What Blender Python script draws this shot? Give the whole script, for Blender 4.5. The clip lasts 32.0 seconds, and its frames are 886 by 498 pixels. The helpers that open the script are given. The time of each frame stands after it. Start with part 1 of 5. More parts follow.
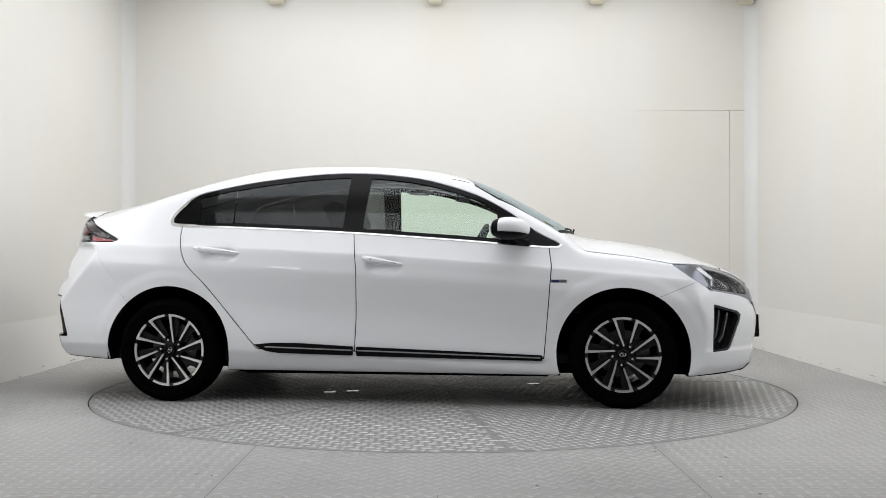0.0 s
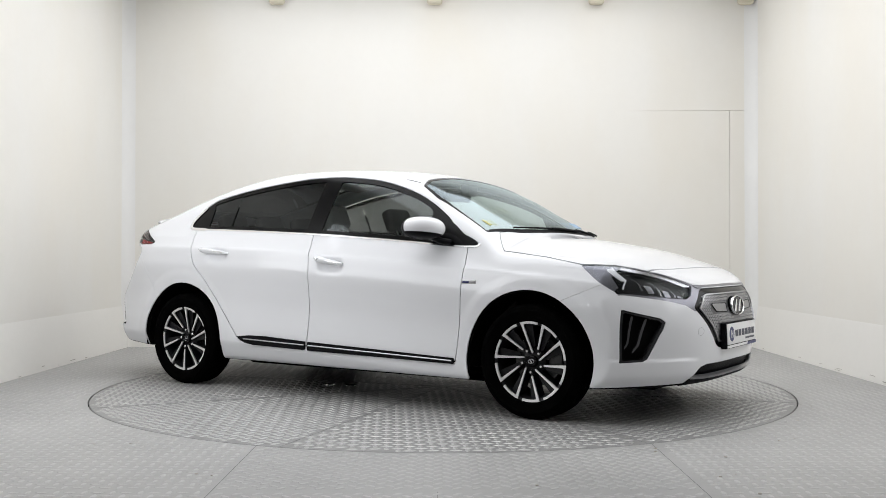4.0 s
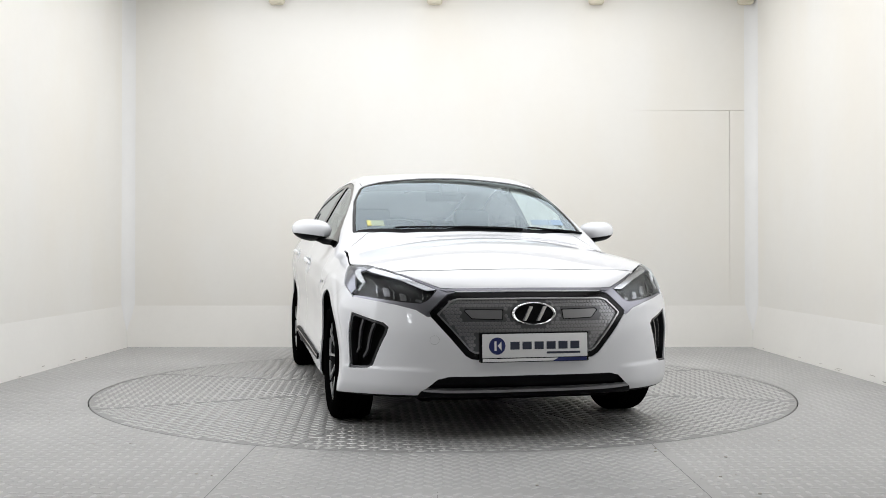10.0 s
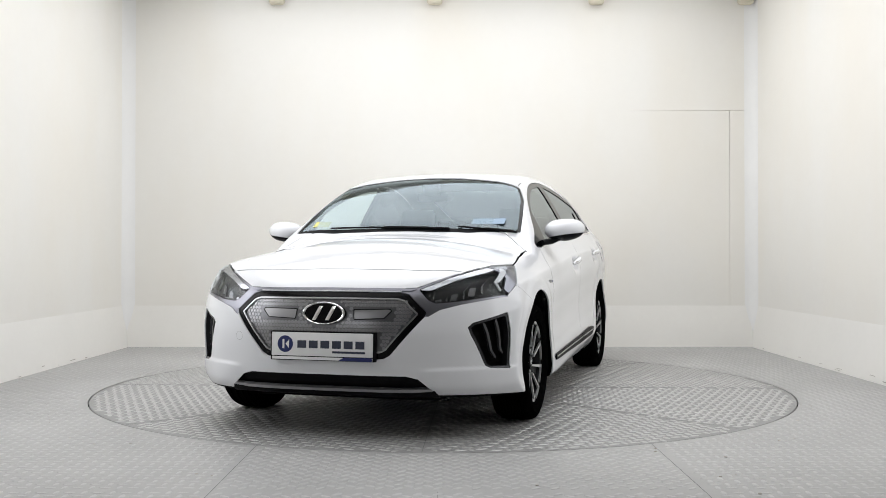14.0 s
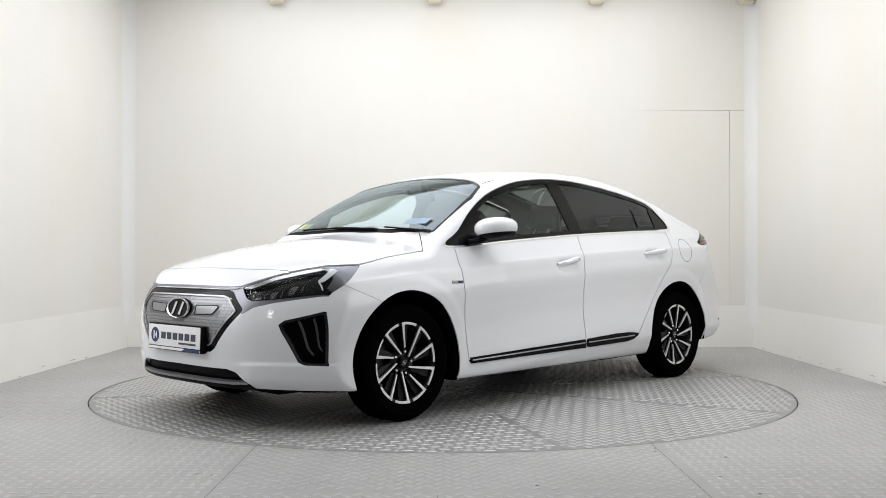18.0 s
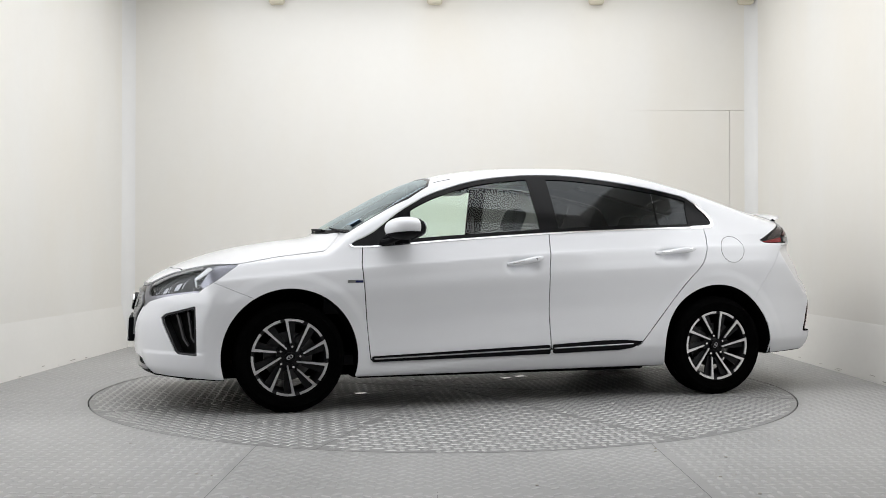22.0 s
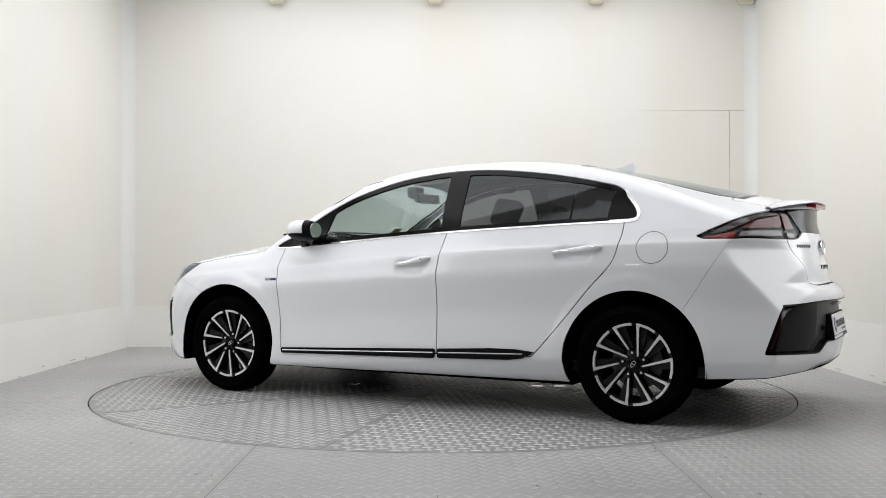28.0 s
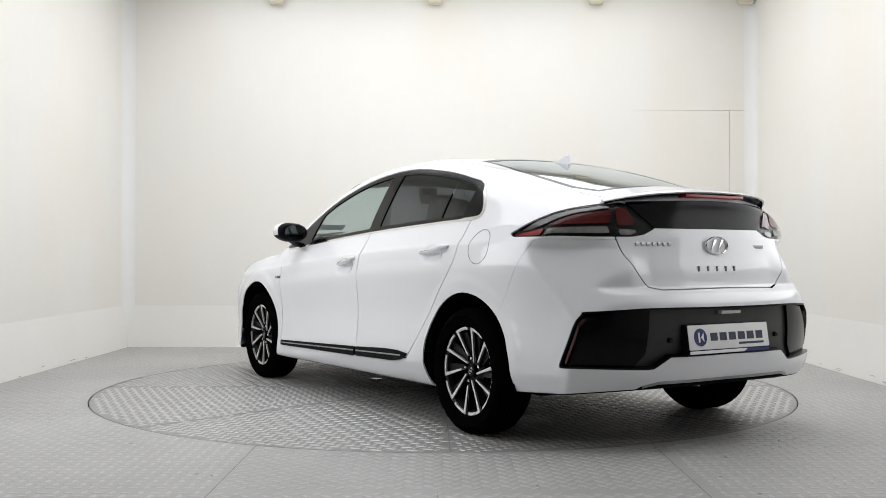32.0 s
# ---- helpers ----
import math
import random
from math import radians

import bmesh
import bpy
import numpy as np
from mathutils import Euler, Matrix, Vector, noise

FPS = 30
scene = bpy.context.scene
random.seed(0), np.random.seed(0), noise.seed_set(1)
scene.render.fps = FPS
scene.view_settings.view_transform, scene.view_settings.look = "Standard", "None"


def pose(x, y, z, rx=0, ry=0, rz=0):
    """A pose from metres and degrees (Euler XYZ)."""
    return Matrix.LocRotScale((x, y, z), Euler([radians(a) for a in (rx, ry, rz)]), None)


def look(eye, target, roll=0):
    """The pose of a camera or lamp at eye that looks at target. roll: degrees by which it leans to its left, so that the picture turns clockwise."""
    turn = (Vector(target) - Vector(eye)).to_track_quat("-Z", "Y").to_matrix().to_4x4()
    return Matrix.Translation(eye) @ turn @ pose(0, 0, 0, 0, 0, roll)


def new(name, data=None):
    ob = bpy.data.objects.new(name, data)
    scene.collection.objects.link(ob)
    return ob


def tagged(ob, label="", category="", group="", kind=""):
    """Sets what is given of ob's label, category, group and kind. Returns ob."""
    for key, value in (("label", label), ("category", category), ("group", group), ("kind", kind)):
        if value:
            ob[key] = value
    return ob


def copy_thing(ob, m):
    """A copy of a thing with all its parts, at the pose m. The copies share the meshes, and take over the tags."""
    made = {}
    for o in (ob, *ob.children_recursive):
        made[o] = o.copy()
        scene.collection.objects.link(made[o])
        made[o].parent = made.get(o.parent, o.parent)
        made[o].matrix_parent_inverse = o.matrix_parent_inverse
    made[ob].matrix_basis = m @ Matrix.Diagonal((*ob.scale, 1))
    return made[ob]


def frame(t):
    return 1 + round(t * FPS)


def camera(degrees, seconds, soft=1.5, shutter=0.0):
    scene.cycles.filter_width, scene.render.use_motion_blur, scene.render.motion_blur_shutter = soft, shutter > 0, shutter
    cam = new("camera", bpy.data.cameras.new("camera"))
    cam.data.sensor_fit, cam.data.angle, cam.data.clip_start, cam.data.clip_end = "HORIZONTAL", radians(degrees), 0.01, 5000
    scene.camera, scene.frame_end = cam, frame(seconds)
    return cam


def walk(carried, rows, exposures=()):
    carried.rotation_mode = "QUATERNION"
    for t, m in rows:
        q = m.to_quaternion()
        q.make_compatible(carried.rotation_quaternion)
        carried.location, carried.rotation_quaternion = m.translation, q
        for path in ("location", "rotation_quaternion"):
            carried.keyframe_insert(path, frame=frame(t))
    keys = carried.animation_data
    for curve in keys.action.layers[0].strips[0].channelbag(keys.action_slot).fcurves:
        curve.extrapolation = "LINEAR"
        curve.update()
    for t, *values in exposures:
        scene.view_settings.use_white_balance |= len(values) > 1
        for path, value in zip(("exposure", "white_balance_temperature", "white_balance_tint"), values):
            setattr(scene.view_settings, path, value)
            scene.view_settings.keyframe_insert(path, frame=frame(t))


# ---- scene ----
# A white five-door electric car turns on a steel turntable in a white photo studio.
# Turntable axis at the origin, camera fixed on -y; the car's own axes: x forward, y to its left.

# camera: fixed on a stand in front of the turntable
cam = camera(48.62, 32.0, soft=0.9)
EYE = pose(0, -6.595, 0.867, 90.492, 0, 0)
walk(cam, [(0, EYE), (32, EYE)], [(0, -0.09), (2.5, -0.05), (5.5, 0.06), (9, 0.09), (19, 0.09), (22, -0.03), (25.5, -0.11), (28, -0.02), (30, 0.03), (32, 0.05)])

# turn of the table in degrees, clockwise seen from above
TURNS = [(0, -6.2), (2, -19.8), (4, -33.6), (6, -47.95), (9, -69.7), (11.8, -90.6), (13, -99.3), (15.2, -114.9),
         (17.5, -131.1), (19, -142.0), (21.3, -158.8), (23.6, -175.6), (26, -193.4), (28, -208.4), (29, -215.8), (32, -238.15)]

# world: a dim grey surround, only reached through the joints of the closed studio
world = bpy.data.worlds.new("studio_world")
scene.world = world
world.use_nodes = True
world.node_tree.nodes["Background"].inputs[0].default_value = (0.8, 0.85, 0.9, 1)
world.node_tree.nodes["Background"].inputs[1].default_value = 0.05


def lamp(name, watts, sx, sy, m, spread=180, colour=(0.962, 0.98, 1.022)):
    data = bpy.data.lights.new(name, "AREA")
    data.shape, data.size, data.size_y, data.energy, data.color = "RECTANGLE", sx, sy, watts, colour
    data.spread = radians(spread)
    ob = new(name, data)
    ob.matrix_world = m
    return ob


# light ceiling: a large panel over the table, a weaker unseen fill added across the front; unseen fill lamps added on
# both side walls, and a softbox on a stand by the west wall
PANELS = [("ceiling_softbox_lamp", 126, 4.9, 4.2, 0.0, 0.40), ("front_fill_lamp", 24, 5.2, 1.3, 0.0, -2.75)]
for lamp_name, watts, wide, deep, px, py in PANELS:
    lamp(lamp_name, watts, wide, deep, pose(px, py, 3.64), 174)
# out-of-view side fills, added to brighten the car's flanks
SIDE_FILLS = [pose(-2.97, -1.75, 2.05, 0, -90, 0), pose(2.91, -1.75, 2.05, 0, 90, 0)]
for side_pose, watts in zip(SIDE_FILLS, (38, 25)):
    lamp("side_fill_lamp", watts, 1.9, 2.3, side_pose)
STAND = look((-2.72, -5.15, 1.86), (0, -0.8, 0.75))
lamp("stand_softbox_lamp", 3.0, 0.34, 0.34, STAND)
scene.view_settings.exposure = 0.0


# ---- materials ----
def material(name, colour, rough=0.5, metal=0.0, coat=0.0, vary=0.0, scale=8.0, bump=0.0, bump_scale=60.0, spec=0.5,
             rough_vary=0.0, emit=None, power=0.0, grain=0.0, coat_rough=0.07):
    m = bpy.data.materials.new(name)
    m.use_nodes = True
    nt = m.node_tree
    b = nt.nodes["Principled BSDF"]
    b.inputs["Base Color"].default_value = (*colour, 1)
    b.inputs["Roughness"].default_value = rough
    b.inputs["Metallic"].default_value = metal
    b.inputs["Coat Weight"].default_value = coat
    b.inputs["Coat Roughness"].default_value = coat_rough
    b.inputs["Specular IOR Level"].default_value = spec
    if emit:
        b.inputs["Emission Color"].default_value = (*emit, 1)
        b.inputs["Emission Strength"].default_value = power
    co = nt.nodes.new("ShaderNodeTexCoord")
    if vary or rough_vary:
        n1 = nt.nodes.new("ShaderNodeTexNoise")
        n1.inputs["Scale"].default_value, n1.inputs["Detail"].default_value = scale, 6
        nt.links.new(co.outputs["Object"], n1.inputs["Vector"])
        n2 = nt.nodes.new("ShaderNodeTexNoise")
        n2.inputs["Scale"].default_value, n2.inputs["Detail"].default_value = scale * 14, 3
        nt.links.new(co.outputs["Object"], n2.inputs["Vector"])
        mix = nt.nodes.new("ShaderNodeMath")
        mix.operation = "MULTIPLY_ADD"
        nt.links.new(n2.outputs["Fac"], mix.inputs[0])
        mix.inputs[1].default_value = grain
        nt.links.new(n1.outputs["Fac"], mix.inputs[2])
        if vary:
            r = nt.nodes.new("ShaderNodeMapRange")
            r.inputs["From Min"].default_value, r.inputs["From Max"].default_value = 0.3, 0.7 + grain
            r.inputs["To Min"].default_value, r.inputs["To Max"].default_value = 1 - vary, 1 + vary
            nt.links.new(mix.outputs[0], r.inputs["Value"])
            mul = nt.nodes.new("ShaderNodeVectorMath")
            mul.operation = "SCALE"
            mul.inputs[0].default_value = colour
            nt.links.new(r.outputs["Result"], mul.inputs["Scale"])
            nt.links.new(mul.outputs["Vector"], b.inputs["Base Color"])
        if rough_vary:
            r = nt.nodes.new("ShaderNodeMapRange")
            r.inputs["From Min"].default_value, r.inputs["From Max"].default_value = 0.3, 0.7 + grain
            r.inputs["To Min"].default_value, r.inputs["To Max"].default_value = rough - rough_vary, rough + rough_vary
            nt.links.new(mix.outputs[0], r.inputs["Value"])
            nt.links.new(r.outputs["Result"], b.inputs["Roughness"])
    if bump:
        n = nt.nodes.new("ShaderNodeTexNoise")
        n.inputs["Scale"].default_value, n.inputs["Detail"].default_value = bump_scale, 4
        nt.links.new(co.outputs["Object"], n.inputs["Vector"])
        bp = nt.nodes.new("ShaderNodeBump")
        bp.inputs["Strength"].default_value, bp.inputs["Distance"].default_value = bump, 0.004
        nt.links.new(n.outputs["Fac"], bp.inputs["Height"])
        nt.links.new(bp.outputs["Normal"], b.inputs["Normal"])
    return m


def glass(name, tint, gloss, rough=0.03, steep=5.0, sheen=(0.9, 0.95, 0.97)):
    """Thin car glass: a tinted see-through sheet with a mirror-like gloss on top."""
    m = bpy.data.materials.new(name)
    m.use_nodes = True
    nt = m.node_tree
    nt.nodes.clear()
    out = nt.nodes.new("ShaderNodeOutputMaterial")
    tr = nt.nodes.new("ShaderNodeBsdfTransparent")
    tr.inputs["Color"].default_value = (*tint, 1)
    gl = nt.nodes.new("ShaderNodeBsdfGlossy")
    gl.inputs["Roughness"].default_value = rough
    gl.inputs["Color"].default_value = (*sheen, 1)
    fc = nt.nodes.new("ShaderNodeLayerWeight")
    fc.inputs["Blend"].default_value = 0.5
    pw = nt.nodes.new("ShaderNodeMath")
    pw.operation = "POWER"
    pw.inputs[1].default_value = steep
    nt.links.new(fc.outputs["Facing"], pw.inputs[0])
    fr = nt.nodes.new("ShaderNodeMath")
    fr.operation = "MULTIPLY_ADD"
    fr.inputs[1].default_value, fr.inputs[2].default_value = 1 - gloss, gloss
    nt.links.new(pw.outputs[0], fr.inputs[0])
    mx = nt.nodes.new("ShaderNodeMixShader")
    nt.links.new(fr.outputs[0], mx.inputs[0])
    nt.links.new(tr.outputs[0], mx.inputs[1])
    nt.links.new(gl.outputs[0], mx.inputs[2])
    nt.links.new(mx.outputs[0], out.inputs["Surface"])
    return m


def streaks(m, tint, most):
    """Soft vertical stains that yellow a paint here and there."""
    nt = m.node_tree
    b = nt.nodes["Principled BSDF"]
    base = b.inputs["Base Color"].links[0].from_socket
    co = nt.nodes.new("ShaderNodeTexCoord")
    mp = nt.nodes.new("ShaderNodeMapping")
    mp.inputs["Scale"].default_value = (1.0, 1.0, 0.4)
    nt.links.new(co.outputs["Object"], mp.inputs["Vector"])
    n = nt.nodes.new("ShaderNodeTexNoise")
    n.inputs["Scale"].default_value, n.inputs["Detail"].default_value, n.inputs["Roughness"].default_value = 1.1, 4, 0.5
    nt.links.new(mp.outputs["Vector"], n.inputs["Vector"])
    r = nt.nodes.new("ShaderNodeMapRange")
    r.inputs["From Min"].default_value, r.inputs["From Max"].default_value = 0.42, 0.72
    r.inputs["To Min"].default_value, r.inputs["To Max"].default_value = 0.0, most
    nt.links.new(n.outputs["Fac"], r.inputs["Value"])
    mx = nt.nodes.new("ShaderNodeMix")
    mx.data_type = "RGBA"
    nt.links.new(r.outputs["Result"], mx.inputs[0])
    nt.links.new(base, mx.inputs[6])
    mx.inputs[7].default_value = (*tint, 1)
    nt.links.new(mx.outputs[2], b.inputs["Base Color"])


WALL = material("matt_white_wall_paint", (0.875, 0.858, 0.815), 0.85, vary=0.025, scale=0.9, bump=0.06, bump_scale=90, grain=0.3, spec=0.2)
streaks(WALL, (0.85, 0.79, 0.68), 0.36)
CORNER_HIGHLIGHT = material("corner_highlight_white", (0.885, 0.88, 0.868), 0.8, vary=0.02, scale=2.0, spec=0.2)
COVE = material("satin_white_kick_board", (0.89, 0.872, 0.83), 0.7, vary=0.03, scale=1.6, grain=0.4, spec=0.3)
SCUFF = material("grey_scuff_marks", (0.46, 0.43, 0.38), 0.9, vary=0.3, scale=30)
SEAM = material("dark_joint", (0.03, 0.03, 0.03), 0.9)
PLATE_GAP = material("grey_plate_joint", (0.17, 0.17, 0.17), 0.8)
CEIL = material("ceiling_board", (0.75, 0.74, 0.70), 0.9, vary=0.03, scale=1.0)
DARK_WALL = material("unseen_end_wall_grey", (0.15, 0.15, 0.155), 0.95, vary=0.1, scale=1.2)
FLOOR = material("worn_grey_steel_plate", (0.36, 0.356, 0.35), 0.40, spec=0.24, vary=0.20, scale=1.1, rough_vary=0.08, grain=0.5, bump=0.05, bump_scale=200)
STUD = material("polished_steel_tread", (0.43, 0.427, 0.42), 0.34, metal=0.40, spec=0.6, vary=0.14, scale=2.0, rough_vary=0.08, grain=0.4)
TABLE_PLATE = material("turntable_steel_plate", (0.255, 0.253, 0.248), 0.42, spec=0.2, vary=0.17, scale=1.3, rough_vary=0.08, grain=0.5, bump=0.05, bump_scale=200)
STUD_WORN = material("worn_painted_tread", (0.43, 0.426, 0.419), 0.38, spec=0.4, vary=0.20, scale=1.1, rough_vary=0.08, grain=0.4)
PIT = material("black_pit", (0.01, 0.01, 0.01), 0.9)
PAINT = material("polar_white_car_paint", (0.79, 0.798, 0.822), 0.5, coat=1.0, coat_rough=0.035, spec=0.05, vary=0.008, scale=3.0)
BLACK = material("black_textured_plastic", (0.006, 0.006, 0.007), 0.5, spec=0.06, bump=0.15, bump_scale=400, vary=0.15, scale=20)
INSERT = material("satin_black_bumper_plastic", (0.022, 0.022, 0.023), 0.38, spec=0.4, vary=0.1, scale=15)
GLOSSY_BLACK = material("gloss_black_trim", (0.003, 0.003, 0.0035), 0.16, spec=0.13)
UNDER = material("matt_black_underbody", (0.0025, 0.0025, 0.0025), 0.9, vary=0.3, scale=9, spec=0.1)
CHROME = material("bright_chrome", (0.82, 0.82, 0.83), 0.12, metal=1.0)
BRIGHT_TRIM = material("polished_aluminium_trim", (0.86, 0.86, 0.87), 0.2, metal=1.0)
SPOT_TAN = material("tan_spot_paint", (0.74, 0.69, 0.56), 0.8, vary=0.05, scale=6)
REFLECTOR_RED = material("unlit_red_reflector", (0.030, 0.002, 0.002), 0.25, coat=0.2)
SATIN = material("satin_silver_trim", (0.38, 0.38, 0.39), 0.32, metal=0.9, vary=0.06, scale=20)
LAMP_SILVER = material("lamp_bright_reflector", (0.42, 0.42, 0.44), 0.2, metal=0.95, vary=0.06, scale=10)
TRIM_GREY = material("grey_satin_chrome", (0.20, 0.20, 0.225), 0.3, metal=0.9, vary=0.06, scale=12)
DARK_CHROME = material("dark_chrome_trim", (0.16, 0.16, 0.17), 0.28, metal=0.85, vary=0.05, scale=12)
GRILLE_GREY = material("silver_grey_grille_panel", (0.30, 0.30, 0.31), 0.30, metal=0.75, vary=0.06, scale=10)
RUBBER = material("black_tyre_rubber", (0.0025, 0.0025, 0.0025), 0.8, vary=0.25, scale=14, bump=0.1, bump_scale=150, spec=0.0)
RIM = material("machined_alloy_face", (0.78, 0.78, 0.79), 0.33, metal=0.95, vary=0.05, scale=30)
RIM_DARK = material("dark_grey_alloy", (0.010, 0.010, 0.011), 0.4, spec=0.2, vary=0.1, scale=20)
DISC = material("brake_disc_steel", (0.10, 0.10, 0.10), 0.45, metal=0.8, vary=0.12, scale=30)
LAMP_GLASS = glass("clear_lamp_lens", (0.93, 0.94, 0.95), 0.018, steep=6.0)
TAIL_GLASS = glass("clear_tail_lamp_lens", (0.93, 0.93, 0.93), 0.007, steep=9.0)
LAMP_BOWL = material("lamp_reflector_chrome", (0.17, 0.17, 0.18), 0.22, metal=0.9, vary=0.2, scale=25)
LAMP_DARK = material("lamp_dark_housing", (0.007, 0.007, 0.008), 0.3, spec=0.25)
FOG_TRIM = material("dark_satin_lamp_trim", (0.045, 0.045, 0.048), 0.25, metal=0.5, spec=0.2, vary=0.1, scale=20)
GUIDE = material("pale_grey_light_guide", (0.06, 0.06, 0.064), 0.25)
LED = material("white_light_guide", (0.80, 0.81, 0.83), 0.25)
RED = material("red_lamp_lens", (0.24, 0.008, 0.010), 0.18, coat=0.25, vary=0.15, scale=18)
LENS_PINK = material("smoky_dark_lens", (0.030, 0.016, 0.016), 0.2, coat=0.25, vary=0.2, scale=30)
RED_DARK = material("dark_red_lamp_lens", (0.085, 0.003, 0.004), 0.2, coat=0.2)
SMOKED = material("smoked_clear_lens", (0.22, 0.215, 0.21), 0.2, coat=0.3, vary=0.5, scale=45, grain=0.4)
CLEAR_LENS = material("clear_ribbed_lens", (0.50, 0.49, 0.48), 0.2, coat=0.7, vary=0.12, scale=40)
GLASS = glass("green_tinted_car_glass", (0.85, 0.945, 0.875), 0.045)
SCREEN_GLASS = glass("windscreen_glass", (0.56, 0.62, 0.65), 0.12, 0.06, sheen=(0.80, 0.92, 0.98))
PRIVACY = glass("dark_privacy_glass", (0.125, 0.125, 0.132), 0.036)
HATCH_GLASS = glass("sloping_hatch_glass", (0.21, 0.22, 0.225), 0.10, steep=2.6)
TRIM_DARK = material("dark_grey_cabin_trim", (0.022, 0.022, 0.024), 0.7, vary=0.15, scale=12, bump=0.1, bump_scale=200)
HEADLINER = material("pale_grey_headliner", (0.42, 0.42, 0.41), 0.9, vary=0.05, scale=8)
FABRIC = material("black_seat_fabric", (0.017, 0.017, 0.018), 0.85, vary=0.2, scale=30, bump=0.2, bump_scale=500)
PLATE_WHITE = material("white_plate_plastic", (0.80, 0.80, 0.80), 0.35, coat=0.3, vary=0.02, scale=10)
INK_BLUE = material("navy_blue_print", (0.012, 0.02, 0.11), 0.4)
INK_DARK = material("dark_slate_print", (0.03, 0.035, 0.06), 0.4)
YELLOW = material("pale_yellow_paper", (0.66, 0.62, 0.22), 0.8, vary=0.05, scale=60)
PALE_BLUE = material("pale_blue_paper", (0.28, 0.38, 0.50), 0.7, vary=0.05, scale=60)
MIRROR = material("mirror_glass", (0.20, 0.21, 0.22), 0.02, metal=1.0)


# ---- mesh helpers ----
def link_mesh(name, bm, mat, smooth=True):
    me = bpy.data.meshes.new(name)
    bm.to_mesh(me)
    bm.free()
    me.materials.append(mat)
    if smooth:
        me.shade_smooth()
        me.set_sharp_from_angle(angle=radians(38))
    return new(name, me)


def part(name, bm, mat, parent, label="", smooth=True):
    """One mesh object under a thing or a part, built in the thing's own space."""
    ob = link_mesh(name, bm, mat, smooth)
    ob.parent = parent
    if label:
        ob["label"] = label
    return ob


def box(bm, x0, x1, y0, y1, z0, z1, bevel=0.0, m=None, segments=2):
    r = bmesh.ops.create_cube(bm, size=1.0)
    vs = r["verts"]
    t = Matrix.LocRotScale(((x0 + x1) / 2, (y0 + y1) / 2, (z0 + z1) / 2), None, (x1 - x0, y1 - y0, z1 - z0))
    bmesh.ops.transform(bm, matrix=t, verts=vs)
    if bevel:
        es = list({e for v in vs for e in v.link_edges})
        r = bmesh.ops.bevel(bm, geom=es, offset=bevel, segments=segments, affect="EDGES", profile=0.6)
        vs = list({v for f in r["faces"] for v in f.verts} | {v for v in vs if v.is_valid})
    if m is not None:
        bmesh.ops.transform(bm, matrix=m, verts=vs)
    return bm


def slab(bm, outline, d0, d1, m=None, bevel=0.0):
    """A flat plate: a 2D outline (a, b) swept from depth d0 to d1 along its third axis."""
    lo = [bm.verts.new((a, b, d0)) for a, b in outline]
    hi = [bm.verts.new((a, b, d1)) for a, b in outline]
    n = len(lo)
    fs = [bm.faces.new(hi), bm.faces.new(lo[::-1])]
    for i in range(n):
        fs.append(bm.faces.new((lo[i], lo[(i + 1) % n], hi[(i + 1) % n], hi[i])))
    vs = lo + hi
    if bevel:
        es = [e for e in fs[0].edges]
        r = bmesh.ops.bevel(bm, geom=es, offset=bevel, segments=2, affect="EDGES", profile=0.6)
        vs = list({v for f in r["faces"] for v in f.verts} | {v for v in vs if v.is_valid})
    if m is not None:
        bmesh.ops.transform(bm, matrix=m, verts=vs)
    return bm


def lathe(bm, profile, steps=48, m=None, a0=0.0, a1=2 * math.pi):
    """A profile of (radius, height) turned about the z axis."""
    full = abs(a1 - a0 - 2 * math.pi) < 1e-6
    cols = steps if full else steps + 1
    rings = [[bm.verts.new((r * math.cos(a0 + (a1 - a0) * k / steps), r * math.sin(a0 + (a1 - a0) * k / steps), h)) for k in range(cols)]
             for r, h in profile]
    for lo, hi in zip(rings, rings[1:]):
        for k in range(steps):
            j = (k + 1) % cols
            bm.faces.new((lo[k], lo[j], hi[j], hi[k]))
    if m is not None:
        bmesh.ops.transform(bm, matrix=m, verts=[v for r in rings for v in r])
    return bm


def rod(bm, points, r, sides=10, flat=1.0):
    """A round bar along a line of points; r may be one radius or one for each point."""
    pts = [Vector(p) for p in points]
    radii = r if isinstance(r, list) else [r] * len(pts)
    rings = []
    for i, p in enumerate(pts):
        d = (pts[min(i + 1, len(pts) - 1)] - pts[max(i - 1, 0)]).normalized()
        a = d.orthogonal().normalized() if abs(d.z) > 0.9 else d.cross(Vector((0, 0, 1))).normalized()
        b = d.cross(a)
        rings.append([bm.verts.new(p + radii[i] * (math.cos(k * 2 * math.pi / sides) * a + flat * math.sin(k * 2 * math.pi / sides) * b)) for k in range(sides)])
    for lo, hi in zip(rings, rings[1:]):
        for k in range(sides):
            bm.faces.new((lo[k], hi[k], hi[(k + 1) % sides], lo[(k + 1) % sides]))
    bm.faces.new(rings[0])
    bm.faces.new(rings[-1][::-1])
    return bm


def ellipsoid(bm, centre, radii, m=None, u=24, v=14):
    r = bmesh.ops.create_uvsphere(bm, u_segments=u, v_segments=v, radius=1.0)
    t = Matrix.Translation(centre) @ (m if m is not None else Matrix()) @ Matrix.Diagonal((*radii, 1))
    bmesh.ops.transform(bm, matrix=t, verts=r["verts"])
    return bm


def raw_mesh(name, verts, faces, mat, smooth=False):
    me = bpy.data.meshes.new(name)
    me.from_pydata(verts, [], faces)
    me.materials.append(mat)
    if smooth:
        me.shade_smooth()
    return me


# ---- the studio ----
X0, X1, YB, YF, ZC = -3.09, 3.03, 2.93, -7.6, 3.72
TABLE_R = 2.237


